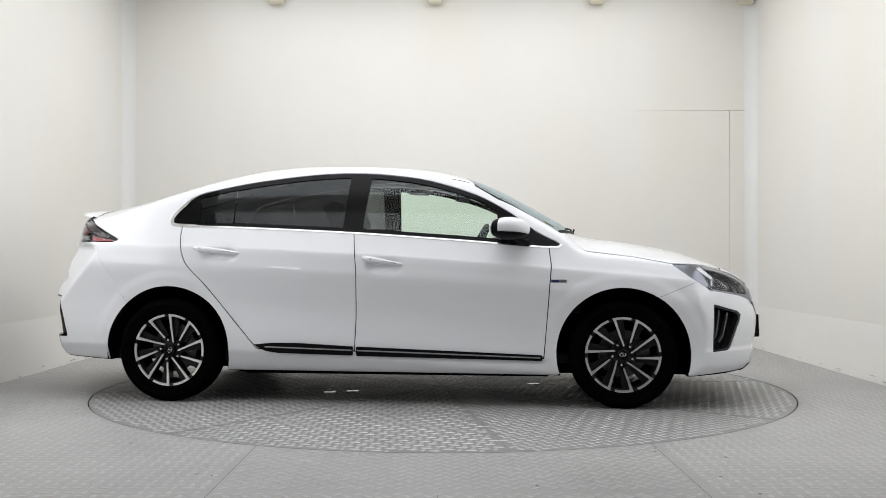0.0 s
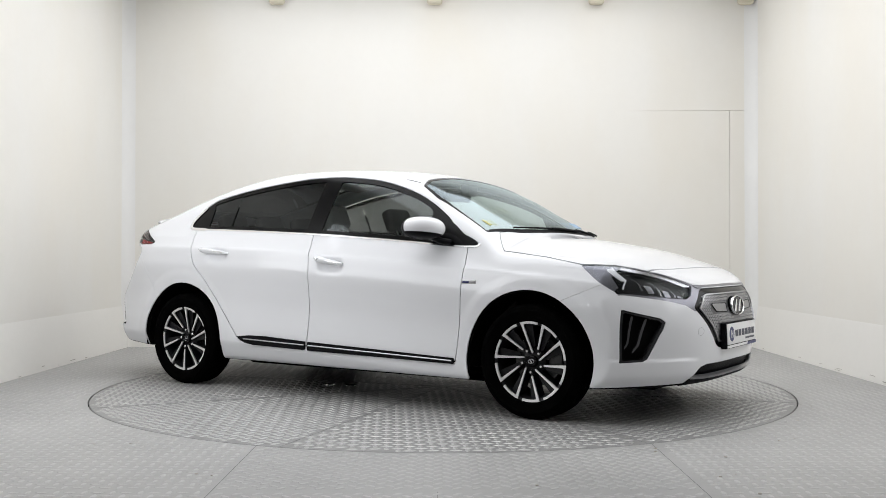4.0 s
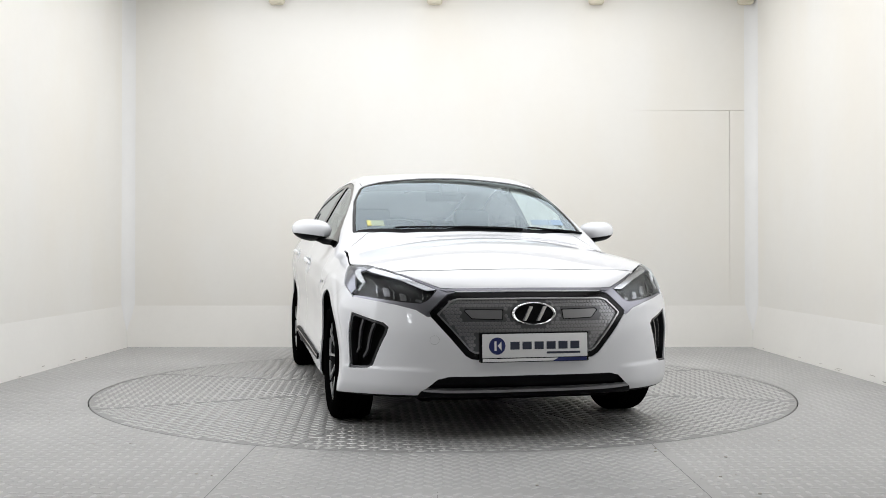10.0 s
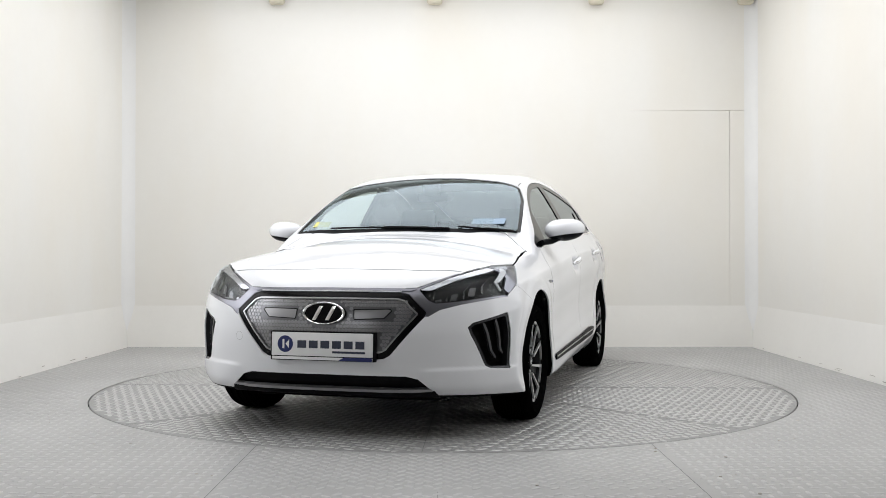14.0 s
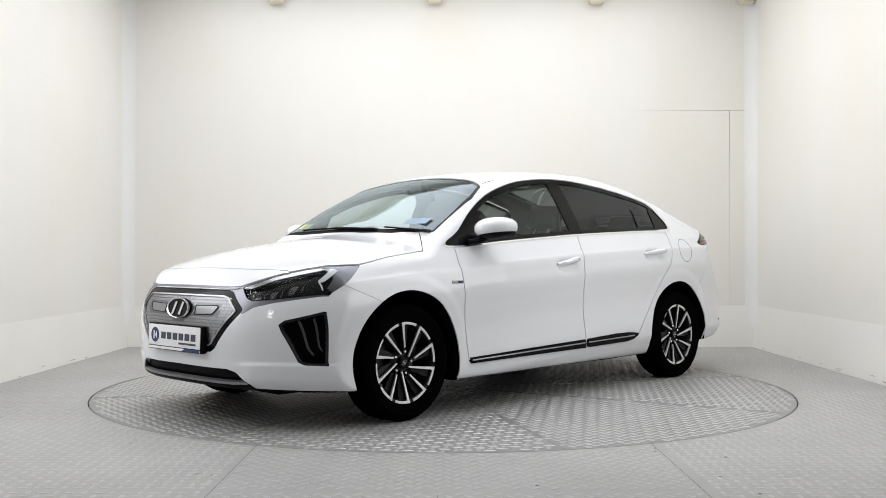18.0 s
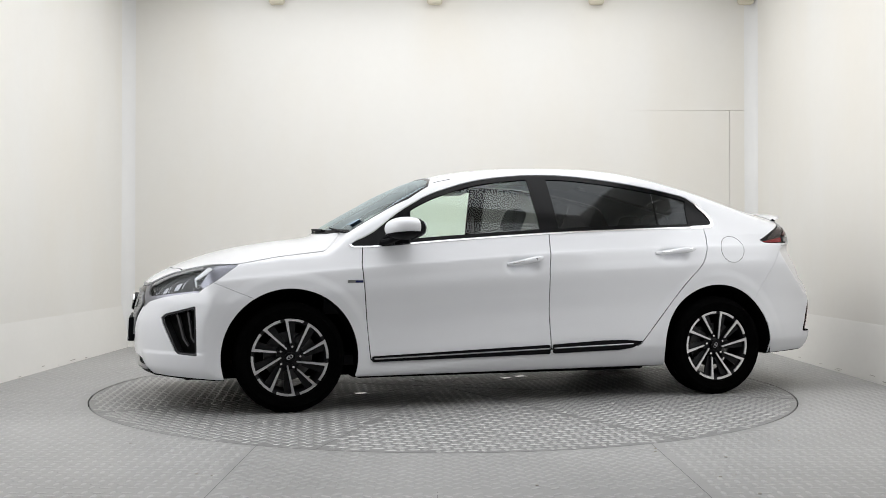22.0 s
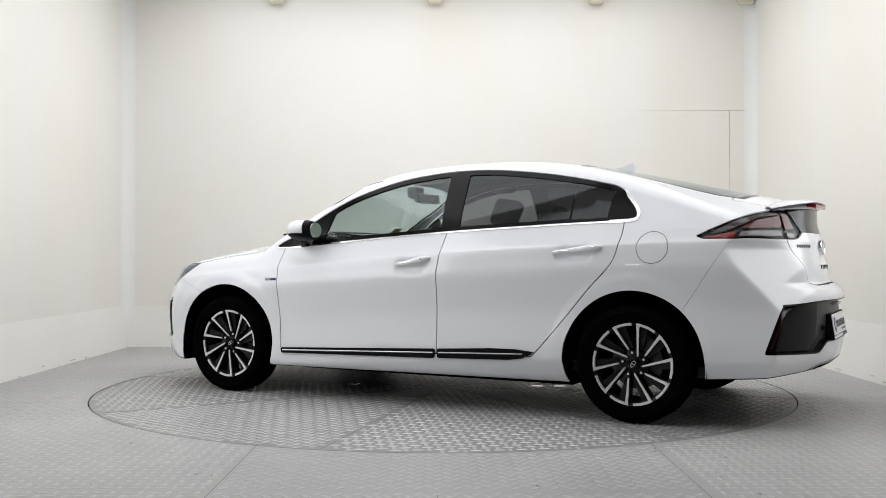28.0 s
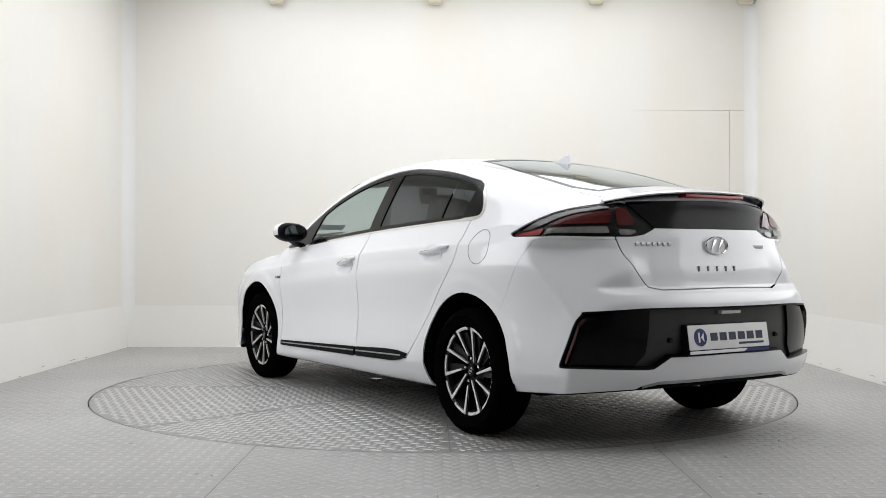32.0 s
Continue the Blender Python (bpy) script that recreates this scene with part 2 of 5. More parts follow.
def wall(name, mat, x0, x1, y0, y1, z0, z1, label):
    bm = bmesh.new()
    box(bm, x0, x1, y0, y1, z0, z1)
    return tagged(link_mesh(name, bm, mat, False), label, "wall", kind="structure")


# back wall in three pieces round the flush service door
DOOR = (1.80, 2.785, 0.385, 2.296)
wall("wall_north", WALL, X0 - 0.2, DOOR[0], YB, YB + 0.2, 0.0, ZC, "smooth cream-white painted studio back wall")
wall("wall_north", WALL, DOOR[1] + 0.0032, X1 + 0.2, YB, YB + 0.2, 0.0, DOOR[3], "smooth cream-white painted studio back wall")
wall("wall_north", WALL, DOOR[1] + 0.0032, X1 + 0.2, YB, YB + 0.2, DOOR[3] + 0.0034, ZC, "smooth cream-white painted studio back wall")
wall("wall_north", WALL, DOOR[0], DOOR[1] + 0.0032, YB, YB + 0.2, DOOR[3] + 0.0040, ZC, "smooth cream-white painted studio back wall")
wall("wall_north", WALL, DOOR[0], DOOR[1] + 0.0032, YB, YB + 0.2, 0.0, DOOR[2], "smooth cream-white painted studio back wall")
wall("wall_west", WALL, X0 - 0.2, X0, YF, YB - 0.001, 0.0, ZC, "smooth cream-white painted studio side wall")
wall("wall_east", WALL, X1, X1 + 0.2, YF, YB - 0.001, 0.0, ZC, "smooth cream-white painted studio side wall")
# unseen end wall added behind the camera, its grey set for dim reflections
wall("wall_south", DARK_WALL, X0 - 0.2, X1 + 0.2, YF - 0.2, YF, 0.0, ZC, "unseen grey end wall added behind the camera")
bm = bmesh.new()
box(bm, DOOR[0], DOOR[1], YB + 0.0008, YB + 0.05, DOOR[2], DOOR[3])
for v in bm.verts:
    if v.co.z > 1.5 and v.co.x < 2.2:
        v.co.z += 0.0022
tagged(link_mesh("door_1", bm, WALL), "flush white service door set in the back wall", "door", kind="structure")
bm = bmesh.new()
box(bm, DOOR[0] - 0.05, DOOR[1] + 0.05, YB + 0.06, YB + 0.19, DOOR[2] - 0.05, DOOR[3] + 0.05)
tagged(link_mesh("door_lining", bm, SEAM, False), "dark lining behind the service door's joint", "lining", kind="structure")

# rounded inner corners, coloured whiter than the walls as a painted highlight strip
for cx, sx in ((X0, 1), (X1, -1)):
    bm = bmesh.new()
    R = 0.10
    col = [(cx + sx * R * (1 - math.sin(a)), YB - R * (1 - math.cos(a))) for a in [k * math.pi / 16 for k in range(9)]]
    foot = [bm.verts.new((cx + sx * 0.03 + (x - cx - sx * 0.03) * 0.15, YB - 0.03 + (y - YB + 0.03) * 0.15, 0.16)) for x, y in col]
    lo = [bm.verts.new((x, y, 0.42)) for x, y in col]
    hi = [bm.verts.new((x, y, ZC)) for x, y in col]
    for k in range(8):
        bm.faces.new((lo[k], lo[k + 1], hi[k + 1], hi[k]))
        bm.faces.new((foot[k], foot[k + 1], lo[k + 1], lo[k]))
    tagged(link_mesh("trim", bm, CORNER_HIGHLIGHT), "softly rounded wall corner with its highlight painted in white", "corner", kind="structure")

# sloping kick boards along the foot of the walls
def kick_board(a, b, inward):
    a, b, n = Vector(a), Vector(b), Vector(inward)
    prof = [(0.0, 0.40), (0.002, 0.385), (0.045, 0.0), (0.0, 0.0)]
    bm = bmesh.new()
    ends = []
    for p in (a, b):
        ends.append([bm.verts.new(p + n * d + Vector((0, 0, z))) for d, z in prof])
    for i in range(4):
        j = (i + 1) % 4
        bm.faces.new((ends[0][i], ends[0][j], ends[1][j], ends[1][i]))
    bm.faces.new(ends[0][::-1])
    bm.faces.new(ends[1])
    bmesh.ops.recalc_face_normals(bm, faces=bm.faces)
    return tagged(link_mesh("baseboard", bm, COVE, False), "satin white sloping kick board along the wall foot", "baseboard", kind="structure")


kick_board((X0, YB, 0), (X1, YB, 0), (0, -1, 0))
kick_board((X0, -5.2, 0), (X0, YB - 0.012, 0), (1, 0, 0))
kick_board((X1, -5.2, 0), (X1, YB - 0.012, 0), (-1, 0, 0))

bm = bmesh.new()
box(bm, X0 - 0.2, X1 + 0.2, YF - 0.2, YB + 0.2, ZC + 0.001, ZC + 0.15)
tagged(link_mesh("ceiling", bm, CEIL, False), "white studio ceiling above the light panels", "ceiling", kind="structure")

# pale beige blocks along the top of the back wall, in place of soft spots
for x in (-1.61, -0.08, 1.485, 2.93):
    bm = bmesh.new()
    box(bm, x - 0.075, x + 0.075, YB - 0.10, YB - 0.002, 3.315, ZC, 0.04, None, 4)
    tagged(link_mesh("wall_top_block", bm, SPOT_TAN), "pale beige block in place of a soft spot atop the wall", "hanger", "hangers of the light ceiling")

# frames of the ceiling panels; the front panel is an unseen added fill
for lamp_name, watts, wide, deep, px, py in PANELS:
    bm = bmesh.new()
    w, d = wide / 2, deep / 2
    for x0, x1, y0, y1 in ((-w - 0.1, w + 0.1, -d - 0.1, -d - 0.005), (-w - 0.1, w + 0.1, d + 0.005, d + 0.1), (-w - 0.1, -w - 0.005, -d - 0.005, d + 0.005), (w + 0.005, w + 0.1, -d - 0.005, d + 0.005)):
        box(bm, px + x0, px + x1, py + y0, py + y1, 3.60, ZC, 0.006)
    tagged(link_mesh("ceiling_light", bm, CEIL), "white frame of an unseen ceiling softbox", "ceiling light", "softboxes of the light ceiling")
# frames of the added side-wall fills
for side_pose in SIDE_FILLS:
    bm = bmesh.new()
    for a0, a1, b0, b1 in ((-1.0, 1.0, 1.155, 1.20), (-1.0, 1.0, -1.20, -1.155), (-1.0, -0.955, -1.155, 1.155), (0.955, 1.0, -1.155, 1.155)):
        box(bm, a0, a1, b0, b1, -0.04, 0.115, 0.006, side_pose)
    tagged(link_mesh("side_fill_frame", bm, CEIL), "unseen white frame round an added side fill lamp", "wall light", "softboxes on the side walls")
bm = bmesh.new()
for a0, a1, b0, b1 in ((-0.20, 0.20, 0.18, 0.20), (-0.20, 0.20, -0.20, -0.18), (-0.20, -0.18, -0.18, 0.18), (0.18, 0.20, -0.18, 0.18)):
    box(bm, a0, a1, b0, b1, -0.03, 0.12, 0, STAND)
box(bm, -0.20, 0.20, -0.20, 0.20, 0.12, 0.13, 0, STAND)
back = STAND @ Vector((0, 0, 0.15))
rod(bm, [(back.x, back.y, 0.0), tuple(back)], 0.018, 10)
tagged(link_mesh("studio_softbox", bm, BLACK), "black studio softbox on a stand", "softbox")


# ---- the car ----
CX, CY = 0.220, 0.010          # turntable axis in the car's own plan
car = new("car")
tagged(car, "clean white five-door electric hatchback standing on the turntable", "car")
AXLE, HUB_Z, ARCH_R = 1.35, 0.309, 0.380


def curve(*pairs):
    """A smooth curve through (place, value) pairs that never overshoots."""
    pairs = sorted(pairs)
    x = np.array([p[0] for p in pairs], float)
    y = np.array([p[1] for p in pairs], float)
    h, d = np.diff(x), np.diff(y) / np.diff(x)
    m = np.zeros(len(x))
    w1, w2 = 2 * h[1:] + h[:-1], h[1:] + 2 * h[:-1]
    same = d[1:] * d[:-1] > 0
    safe0, safe1 = np.where(same, d[:-1], 1), np.where(same, d[1:], 1)
    m[1:-1] = np.where(same, (w1 + w2) / (w1 / safe0 + w2 / safe1), 0)
    m[0], m[-1] = d[0], d[-1]

    def f(q):
        q = np.clip(q, x[0], x[-1])
        i = np.clip(np.searchsorted(x, q) - 1, 0, len(h) - 1)
        t = (q - x[i]) / h[i]
        return ((1 + 2 * t) * (1 - t) ** 2 * y[i] + t * (1 - t) ** 2 * h[i] * m[i] + t * t * (3 - 2 * t) * y[i + 1] + t * t * (t - 1) * h[i] * m[i + 1])
    return f


# design curves: top line, belt height, half width, side section, nose and tail
top_line = curve((2.3, 0.62), (2.17, 0.715), (2.05, 0.785), (1.90, 0.85), (1.68, 0.918), (1.40, 0.968), (1.14, 1.003), (1.0, 1.092),
                 (0.8, 1.206), (0.62, 1.302), (0.41, 1.384), (0.18, 1.430), (-0.04, 1.447), (-0.28, 1.455), (-0.5, 1.456), (-0.74, 1.443),
                 (-0.98, 1.412), (-1.34, 1.340), (-1.71, 1.254), (-1.96, 1.196), (-2.2, 1.150))
top_slope = curve((2.3, 0.6), (2.05, 0.5), (1.4, 0.2), (1.14, 0.35), (0.9, 0.52), (0.5, 0.42), (0.1, 0.1), (-0.5, 0.02), (-1.3, 0.2), (-2.2, 0.24))
crown = curve((2.2, 0.09), (1.9, 0.11), (1.4, 0.15), (1.0, 0.165), (0.4, 0.125), (-0.1, 0.085), (-0.6, 0.085), (-1.2, 0.14), (-1.7, 0.24), (-2.2, 0.30))
belt = curve((2.2, 0.80), (1.63, 0.868), (0.98, 0.925), (-0.23, 1.013), (-0.9, 1.045), (-1.4, 1.062), (-2.2, 1.08))
half_width = curve((2.3, 0.84), (2.0, 0.868), (1.7, 0.884), (1.35, 0.893), (0.9, 0.892), (0.3, 0.884), (-0.4, 0.878), (-1.0, 0.874), (-1.35, 0.874),
                   (-1.7, 0.862), (-2.0, 0.806), (-2.3, 0.735))
section = curve((-1.1, 0.30), (-0.93, 0.10), (-0.84, 0.045), (-0.78, 0.018), (-0.72, 0.0), (-0.645, 0.003), (-0.56, 0.013), (-0.46, 0.020), (-0.36, 0.014), (-0.25, 0.004),
                (-0.18, 0.013), (-0.138, 0.020), (-0.123, 0.0245), (-0.108, 0.034), (-0.08, 0.050), (0.0, 0.092), (0.1, 0.141), (0.2, 0.196), (0.3, 0.256), (0.38, 0.312), (0.55, 0.46))
nose = curve((0.10, 1.95), (0.16, 2.06), (0.21, 2.15), (0.26, 2.185), (0.36, 2.20), (0.5, 2.212), (0.6, 2.195), (0.7, 2.155), (0.78, 2.11), (0.9, 2.06), (1.5, 1.9))
tail = curve((0.10, 1.90), (0.18, 2.03), (0.25, 2.19), (0.35, 2.262), (0.55, 2.285), (0.655, 2.278), (0.70, 2.25), (0.74, 2.19), (0.82, 2.172), (0.95, 2.162),
             (1.0, 2.15), (1.08, 2.135), (1.14, 2.14), (1.5, 2.2))
tail_round = curve((0.2, 0.36), (0.62, 0.36), (0.8, 0.38), (0.96, 0.43), (1.15, 0.43))
floor_line = curve((2.3, 0.215), (1.9, 0.192), (1.7, 0.19), (1.2, 0.185), (-1.2, 0.185), (-1.5, 0.23), (-1.72, 0.245), (-2.0, 0.262), (-2.3, 0.30))


# facet of the rear corner, through the crease from the tail lamp down to the bumper insert
_a, _b, _c = Vector((1.79, 0.858, 0.913)), Vector((2.015, 0.804, 0.64)), Vector((2.135, 0.52, 0.86))
_n = (_b - _a).cross(_c - _a).normalized()
_n = _n if _n.y > 0 else -_n
CORNER = (_n.x, _n.y, _n.z, _n.dot(_a))


def body(x, y, z):
    """Below nought inside the car's outer skin."""
    ay = np.abs(y)
    t = z - belt(x)
    taper = np.clip(-x - 1.1, 0, 2) * np.clip(t + 0.05, 0, 1) * 0.35
    dents = sum(0.030 * np.exp(-((x - hx) / 0.088) ** 4 - ((z - hz) / 0.034) ** 2) for hx, hz in ((-0.03, 0.815), (-1.03, 0.885)))
    r = np.hypot(np.abs(x) - AXLE, z - 0.315)
    u = np.clip((0.485 - r) / 0.06, 0, 1)
    flare = 0.0065 * u * u * (3 - 2 * u) * np.clip((z - 0.30) / 0.15, 0, 1)
    f1 = ay - (half_width(x) - section(t) - taper - dents + flare)
    f2 = (z - top_line(x) + crown(x) * ay * ay) / np.sqrt(1 + top_slope(x) ** 2)
    lip = np.clip((0.350 - z) / 0.022, 0, 1) * np.clip((ay - 0.44) / 0.12, 0, 1)
    f3 = (x - nose(z) - 0.012 * lip * lip * (3 - 2 * lip) + 0.63 * ay ** 3.3) * 0.88
    edge = np.clip((ay - 0.38) / 0.14, 0, 1)
    shoulder = 0.05 * np.exp(-((z - 0.80) / 0.085) ** 2) * (0.35 + 0.65 * edge * edge * (3 - 2 * edge))
    f4 = (-x - tail(z) - shoulder + tail_round(z) * ay ** 2.5) * 0.92
    f5 = floor_line(x) - z
    low = np.clip((np.abs(x) - 1.45) / 0.15, 0, 1) * np.clip(((np.where(x < 0, 0.97, 0.70)) - z) / 0.05, 0, 1)
    k = 0.017 - 0.011 * low
    up = np.clip((z - 0.90) / 0.09, 0, 1)
    down = np.clip((0.52 - z) / 0.14, 0, 1)
    f6 = CORNER[0] * -x + CORNER[1] * ay + CORNER[2] * z - CORNER[3] - 0.12 * up * up - 0.12 * down * down
    s = np.stack([f1, f2, f3, f4, f5, f6])
    mx = s.max(0)
    return mx + k * np.log(np.exp((s - mx) / k).sum(0))


# the skin as a fine net: rays from a spine inside the car, fanned at both ends (left half, y >= 0)
NA, ENDS, MID, SPINE = 300, 150, 300, 1.5
along = np.concatenate([np.full(ENDS, -SPINE), np.linspace(-SPINE, SPINE, MID), np.full(ENDS, SPINE)])
fan = np.concatenate([-np.linspace(math.pi / 2, 0.006, ENDS), np.zeros(MID), np.linspace(0.006, math.pi / 2, ENDS)])
phi = np.linspace(-math.pi / 2, math.pi / 2, NA)
sx, ph = np.meshgrid(along, phi, indexing="ij")
fn = np.meshgrid(fan, phi, indexing="ij")[0]
wx, wy, wz = np.sin(fn), np.cos(fn) * np.cos(ph), np.cos(fn) * np.sin(ph)
wy[:, 0] = wy[:, -1] = 0
wy[0, :] = wy[-1, :] = 0
SPINE_Z = 0.60
lo, hi = np.zeros_like(sx), np.full_like(sx, 1.6)
for _ in range(30):
    mid = (lo + hi) / 2
    out = body(sx + mid * wx, mid * wy, SPINE_Z + mid * wz) > 0
    hi, lo = np.where(out, mid, hi), np.where(out, lo, mid)
SKIN = np.stack([sx + lo * wx, lo * wy, SPINE_Z + lo * wz], -1).reshape(-1, 3)


def slope(p):
    e = 0.002
    g = np.stack([body(p[:, 0] + (e if i == 0 else 0), p[:, 1] + (e if i == 1 else 0), p[:, 2] + (e if i == 2 else 0))
                  - body(p[:, 0] - (e if i == 0 else 0), np.abs(p[:, 1] - (e if i == 1 else 0)) if i != 1 else p[:, 1] - e, p[:, 2] - (e if i == 2 else 0))
                  for i in range(3)], -1)
    return g / np.maximum(np.linalg.norm(g, axis=1, keepdims=True), 1e-9)


SKIN_N = slope(SKIN)
SKIN_N[np.abs(SKIN[:, 1]) < 1e-6, 1] = 0
ids = np.arange(len(SKIN)).reshape(sx.shape)
a, b, c, d = ids[:-1, :-1].ravel(), ids[1:, :-1].ravel(), ids[1:, 1:].ravel(), ids[:-1, 1:].ravel()
SKIN_T = np.concatenate([np.stack([a, c, b], 1), np.stack([a, d, c], 1)])
PX, PY, PZ = SKIN[:, 0], SKIN[:, 1], SKIN[:, 2]


# regions on the skin: signed distances, below nought inside
def outline(u, v, pts, where=None):
    pts = np.array(pts, float)
    d = np.full(len(u), 9.0)
    sel = np.ones(len(u), bool) if where is None else where
    uu, vv = u[sel], v[sel]
    best = np.full(len(uu), 1e9)
    inside = np.zeros(len(uu), bool)
    for (x0, y0), (x1, y1) in zip(pts, np.roll(pts, -1, 0)):
        ex, ey = x1 - x0, y1 - y0
        t = np.clip(((uu - x0) * ex + (vv - y0) * ey) / (ex * ex + ey * ey + 1e-12), 0, 1)
        best = np.minimum(best, np.hypot(uu - x0 - t * ex, vv - y0 - t * ey))
        if y0 != y1:
            inside ^= ((y0 > vv) != (y1 > vv)) & (uu < x0 + (vv - y0) * ex / ey)
    d[sel] = np.where(inside, -best, best)
    return d


def smooth_line(pts, n=6, closed=True):
    """Rounds the corners of an outline."""
    p = [Vector((*q, 0)) for q in pts]
    out = []
    m = len(p)
    for i in range(m if closed else m - 1):
        a, b, c, d = p[(i - 1) % m], p[i], p[(i + 1) % m], p[(i + 2) % m]
        if not closed:
            a, d = p[max(i - 1, 0)], p[min(i + 2, m - 1)]
        for k in range(n):
            t = k / n
            q = 0.5 * ((2 * b) + (c - a) * t + (2 * a - 5 * b + 4 * c - d) * t * t + (3 * b - a - 3 * c + d) * t ** 3)
            out.append((q.x, q.y))
    return out


def both(*fs):
    return np.maximum.reduce(fs)


def any_of(*fs):
    return np.minimum.reduce(fs)


def skin_part(name, f, mat, parent, label="", offset=0.0, flange=0.012, sides=(1, -1), joined=False):
    """The piece of skin where f < 0, with its edge turned inward. Two mirrored objects, or one joined across the middle."""
    fields = list(f) if isinstance(f, tuple) else [f]
    P, Nn, tri = SKIN, SKIN_N, SKIN_T
    for step in range(len(fields)):
        f = fields[step]
        ins = f < 0
        tri = tri[ins[tri].any(1)]
        n_in = ins[tri].sum(1)
        keep = [tri[n_in == 3]]
        some = n_in < 3
        mixed, lone = tri[some], n_in[some] == 1
        if len(mixed):
            odd = np.where(lone[:, None], ins[mixed], ~ins[mixed]).argmax(1)
            rot = np.stack([np.take_along_axis(mixed, ((odd + k) % 3)[:, None], 1)[:, 0] for k in range(3)], 1)
            e1, e2 = rot[:, [0, 1]], rot[:, [0, 2]]
            pairs = np.sort(np.concatenate([e1, e2]), 1)
            uniq, inv = np.unique(pairs, axis=0, return_inverse=True)
            inv = inv.ravel()
            fa, fb = f[uniq[:, 0]], f[uniq[:, 1]]
            t = fa / (fa - fb)
            base, u = len(P), t[:, None]
            nn = Nn[uniq[:, 0]] * (1 - u) + Nn[uniq[:, 1]] * u
            P = np.concatenate([P, P[uniq[:, 0]] * (1 - u) + P[uniq[:, 1]] * u])
            Nn = np.concatenate([Nn, nn / np.linalg.norm(nn, axis=1, keepdims=True)])
            p1, p2 = base + inv[:len(e1)], base + inv[len(e1):]
            keep.append(np.stack([rot[lone, 0], p1[lone], p2[lone]], 1))
            keep.append(np.stack([p1[~lone], rot[~lone, 1], rot[~lone, 2]], 1))
            keep.append(np.stack([p1[~lone], rot[~lone, 2], p2[~lone]], 1))
            for k in range(step + 1, len(fields)):
                g = fields[k]
                fields[k] = np.concatenate([g, g[uniq[:, 0]] * (1 - t) + g[uniq[:, 1]] * t])
        tri = np.concatenate(keep)
        used, tri = np.unique(tri, return_inverse=True)
        tri = tri.reshape(-1, 3)
        P, Nn = P[used], Nn[used]
        for k in range(step + 1, len(fields)):
            fields[k] = fields[k][used]
    # weld points that coincide (ends of the fans)
    area = np.linalg.norm(np.cross(P[tri[:, 1]] - P[tri[:, 0]], P[tri[:, 2]] - P[tri[:, 0]]), axis=1)
    tri = tri[area > 1e-10]
    he = np.concatenate([tri[:, [0, 1]], tri[:, [1, 2]], tri[:, [2, 0]]])
    key = he[:, 0].astype(np.int64) * len(P) + he[:, 1]
    rim = he[~np.isin(key, he[:, 1].astype(np.int64) * len(P) + he[:, 0])]
    mid = (np.abs(P[rim[:, 0], 1]) < 1e-5) & (np.abs(P[rim[:, 1], 1]) < 1e-5)
    rim = rim[~mid]
    P = P + Nn * offset
    if flange and len(rim):
        e = P[rim[:, 1]] - P[rim[:, 0]]
        side = np.cross(e, Nn[rim[:, 0]])
        ln = np.linalg.norm(side, axis=1, keepdims=True)
        side = side / np.maximum(ln, 1e-9)
        rv, rinv = np.unique(rim, return_inverse=True)
        rinv = rinv.reshape(-1, 2)
        acc = np.zeros((len(rv), 3))
        np.add.at(acc, rinv[:, 0], side)
        np.add.at(acc, rinv[:, 1], side)
        acc /= np.maximum(np.linalg.norm(acc, axis=1, keepdims=True), 1e-9)
        nb = len(P)
        P = np.concatenate([P, P[rv], P[rv] - Nn[rv] * flange])
        Nn = np.concatenate([Nn, acc, acc])
        i, j = nb + rinv[:, 0], nb + rinv[:, 1]
        k = len(rv)
        tri = np.concatenate([tri, np.stack([j, i, i + k], 1), np.stack([j, i + k, j + k], 1)])
    P = P - np.array([CX, CY, 0])
    M, MN, MT = P * [1, -1, 1] - [0, 2 * CY, 0], Nn * [1, -1, 1], tri[:, ::-1]
    sets = []
    if joined:
        sets = [(np.concatenate([P, M]), np.concatenate([Nn, MN]), np.concatenate([tri, MT + len(P)]))]
    else:
        sets = [(P, Nn, tri) if s == 1 else (M, MN, MT) for s in sides]
    obs = []
    for v, n, t in sets:
        me = bpy.data.meshes.new(name)
        me.vertices.add(len(v))
        me.vertices.foreach_set("co", v.ravel())
        me.loops.add(3 * len(t))
        me.loops.foreach_set("vertex_index", t.ravel())
        me.polygons.add(len(t))
        me.polygons.foreach_set("loop_start", np.arange(0, 3 * len(t), 3))
        me.polygons.foreach_set("loop_total", np.full(len(t), 3))
        me.update(calc_edges=True)
        me.validate()
        me.shade_smooth()
        me.normals_split_custom_set_from_vertices(n.tolist())
        me.materials.append(mat)
        ob = new(name, me)
        ob.parent = parent
        if label:
            ob["label"] = label
        obs.append(ob)
    return obs if len(obs) > 1 else obs[0]


flank = PY > 0.30
front = PX > 1.45
rear = PX < -1.40
GAP = 0.0028

# wheel openings
wheel_holes = any_of(*[np.where(PY > 0.40, np.hypot(PX - s * AXLE, PZ - 0.315) - ARCH_R, 9.0) for s in (1, -1)])

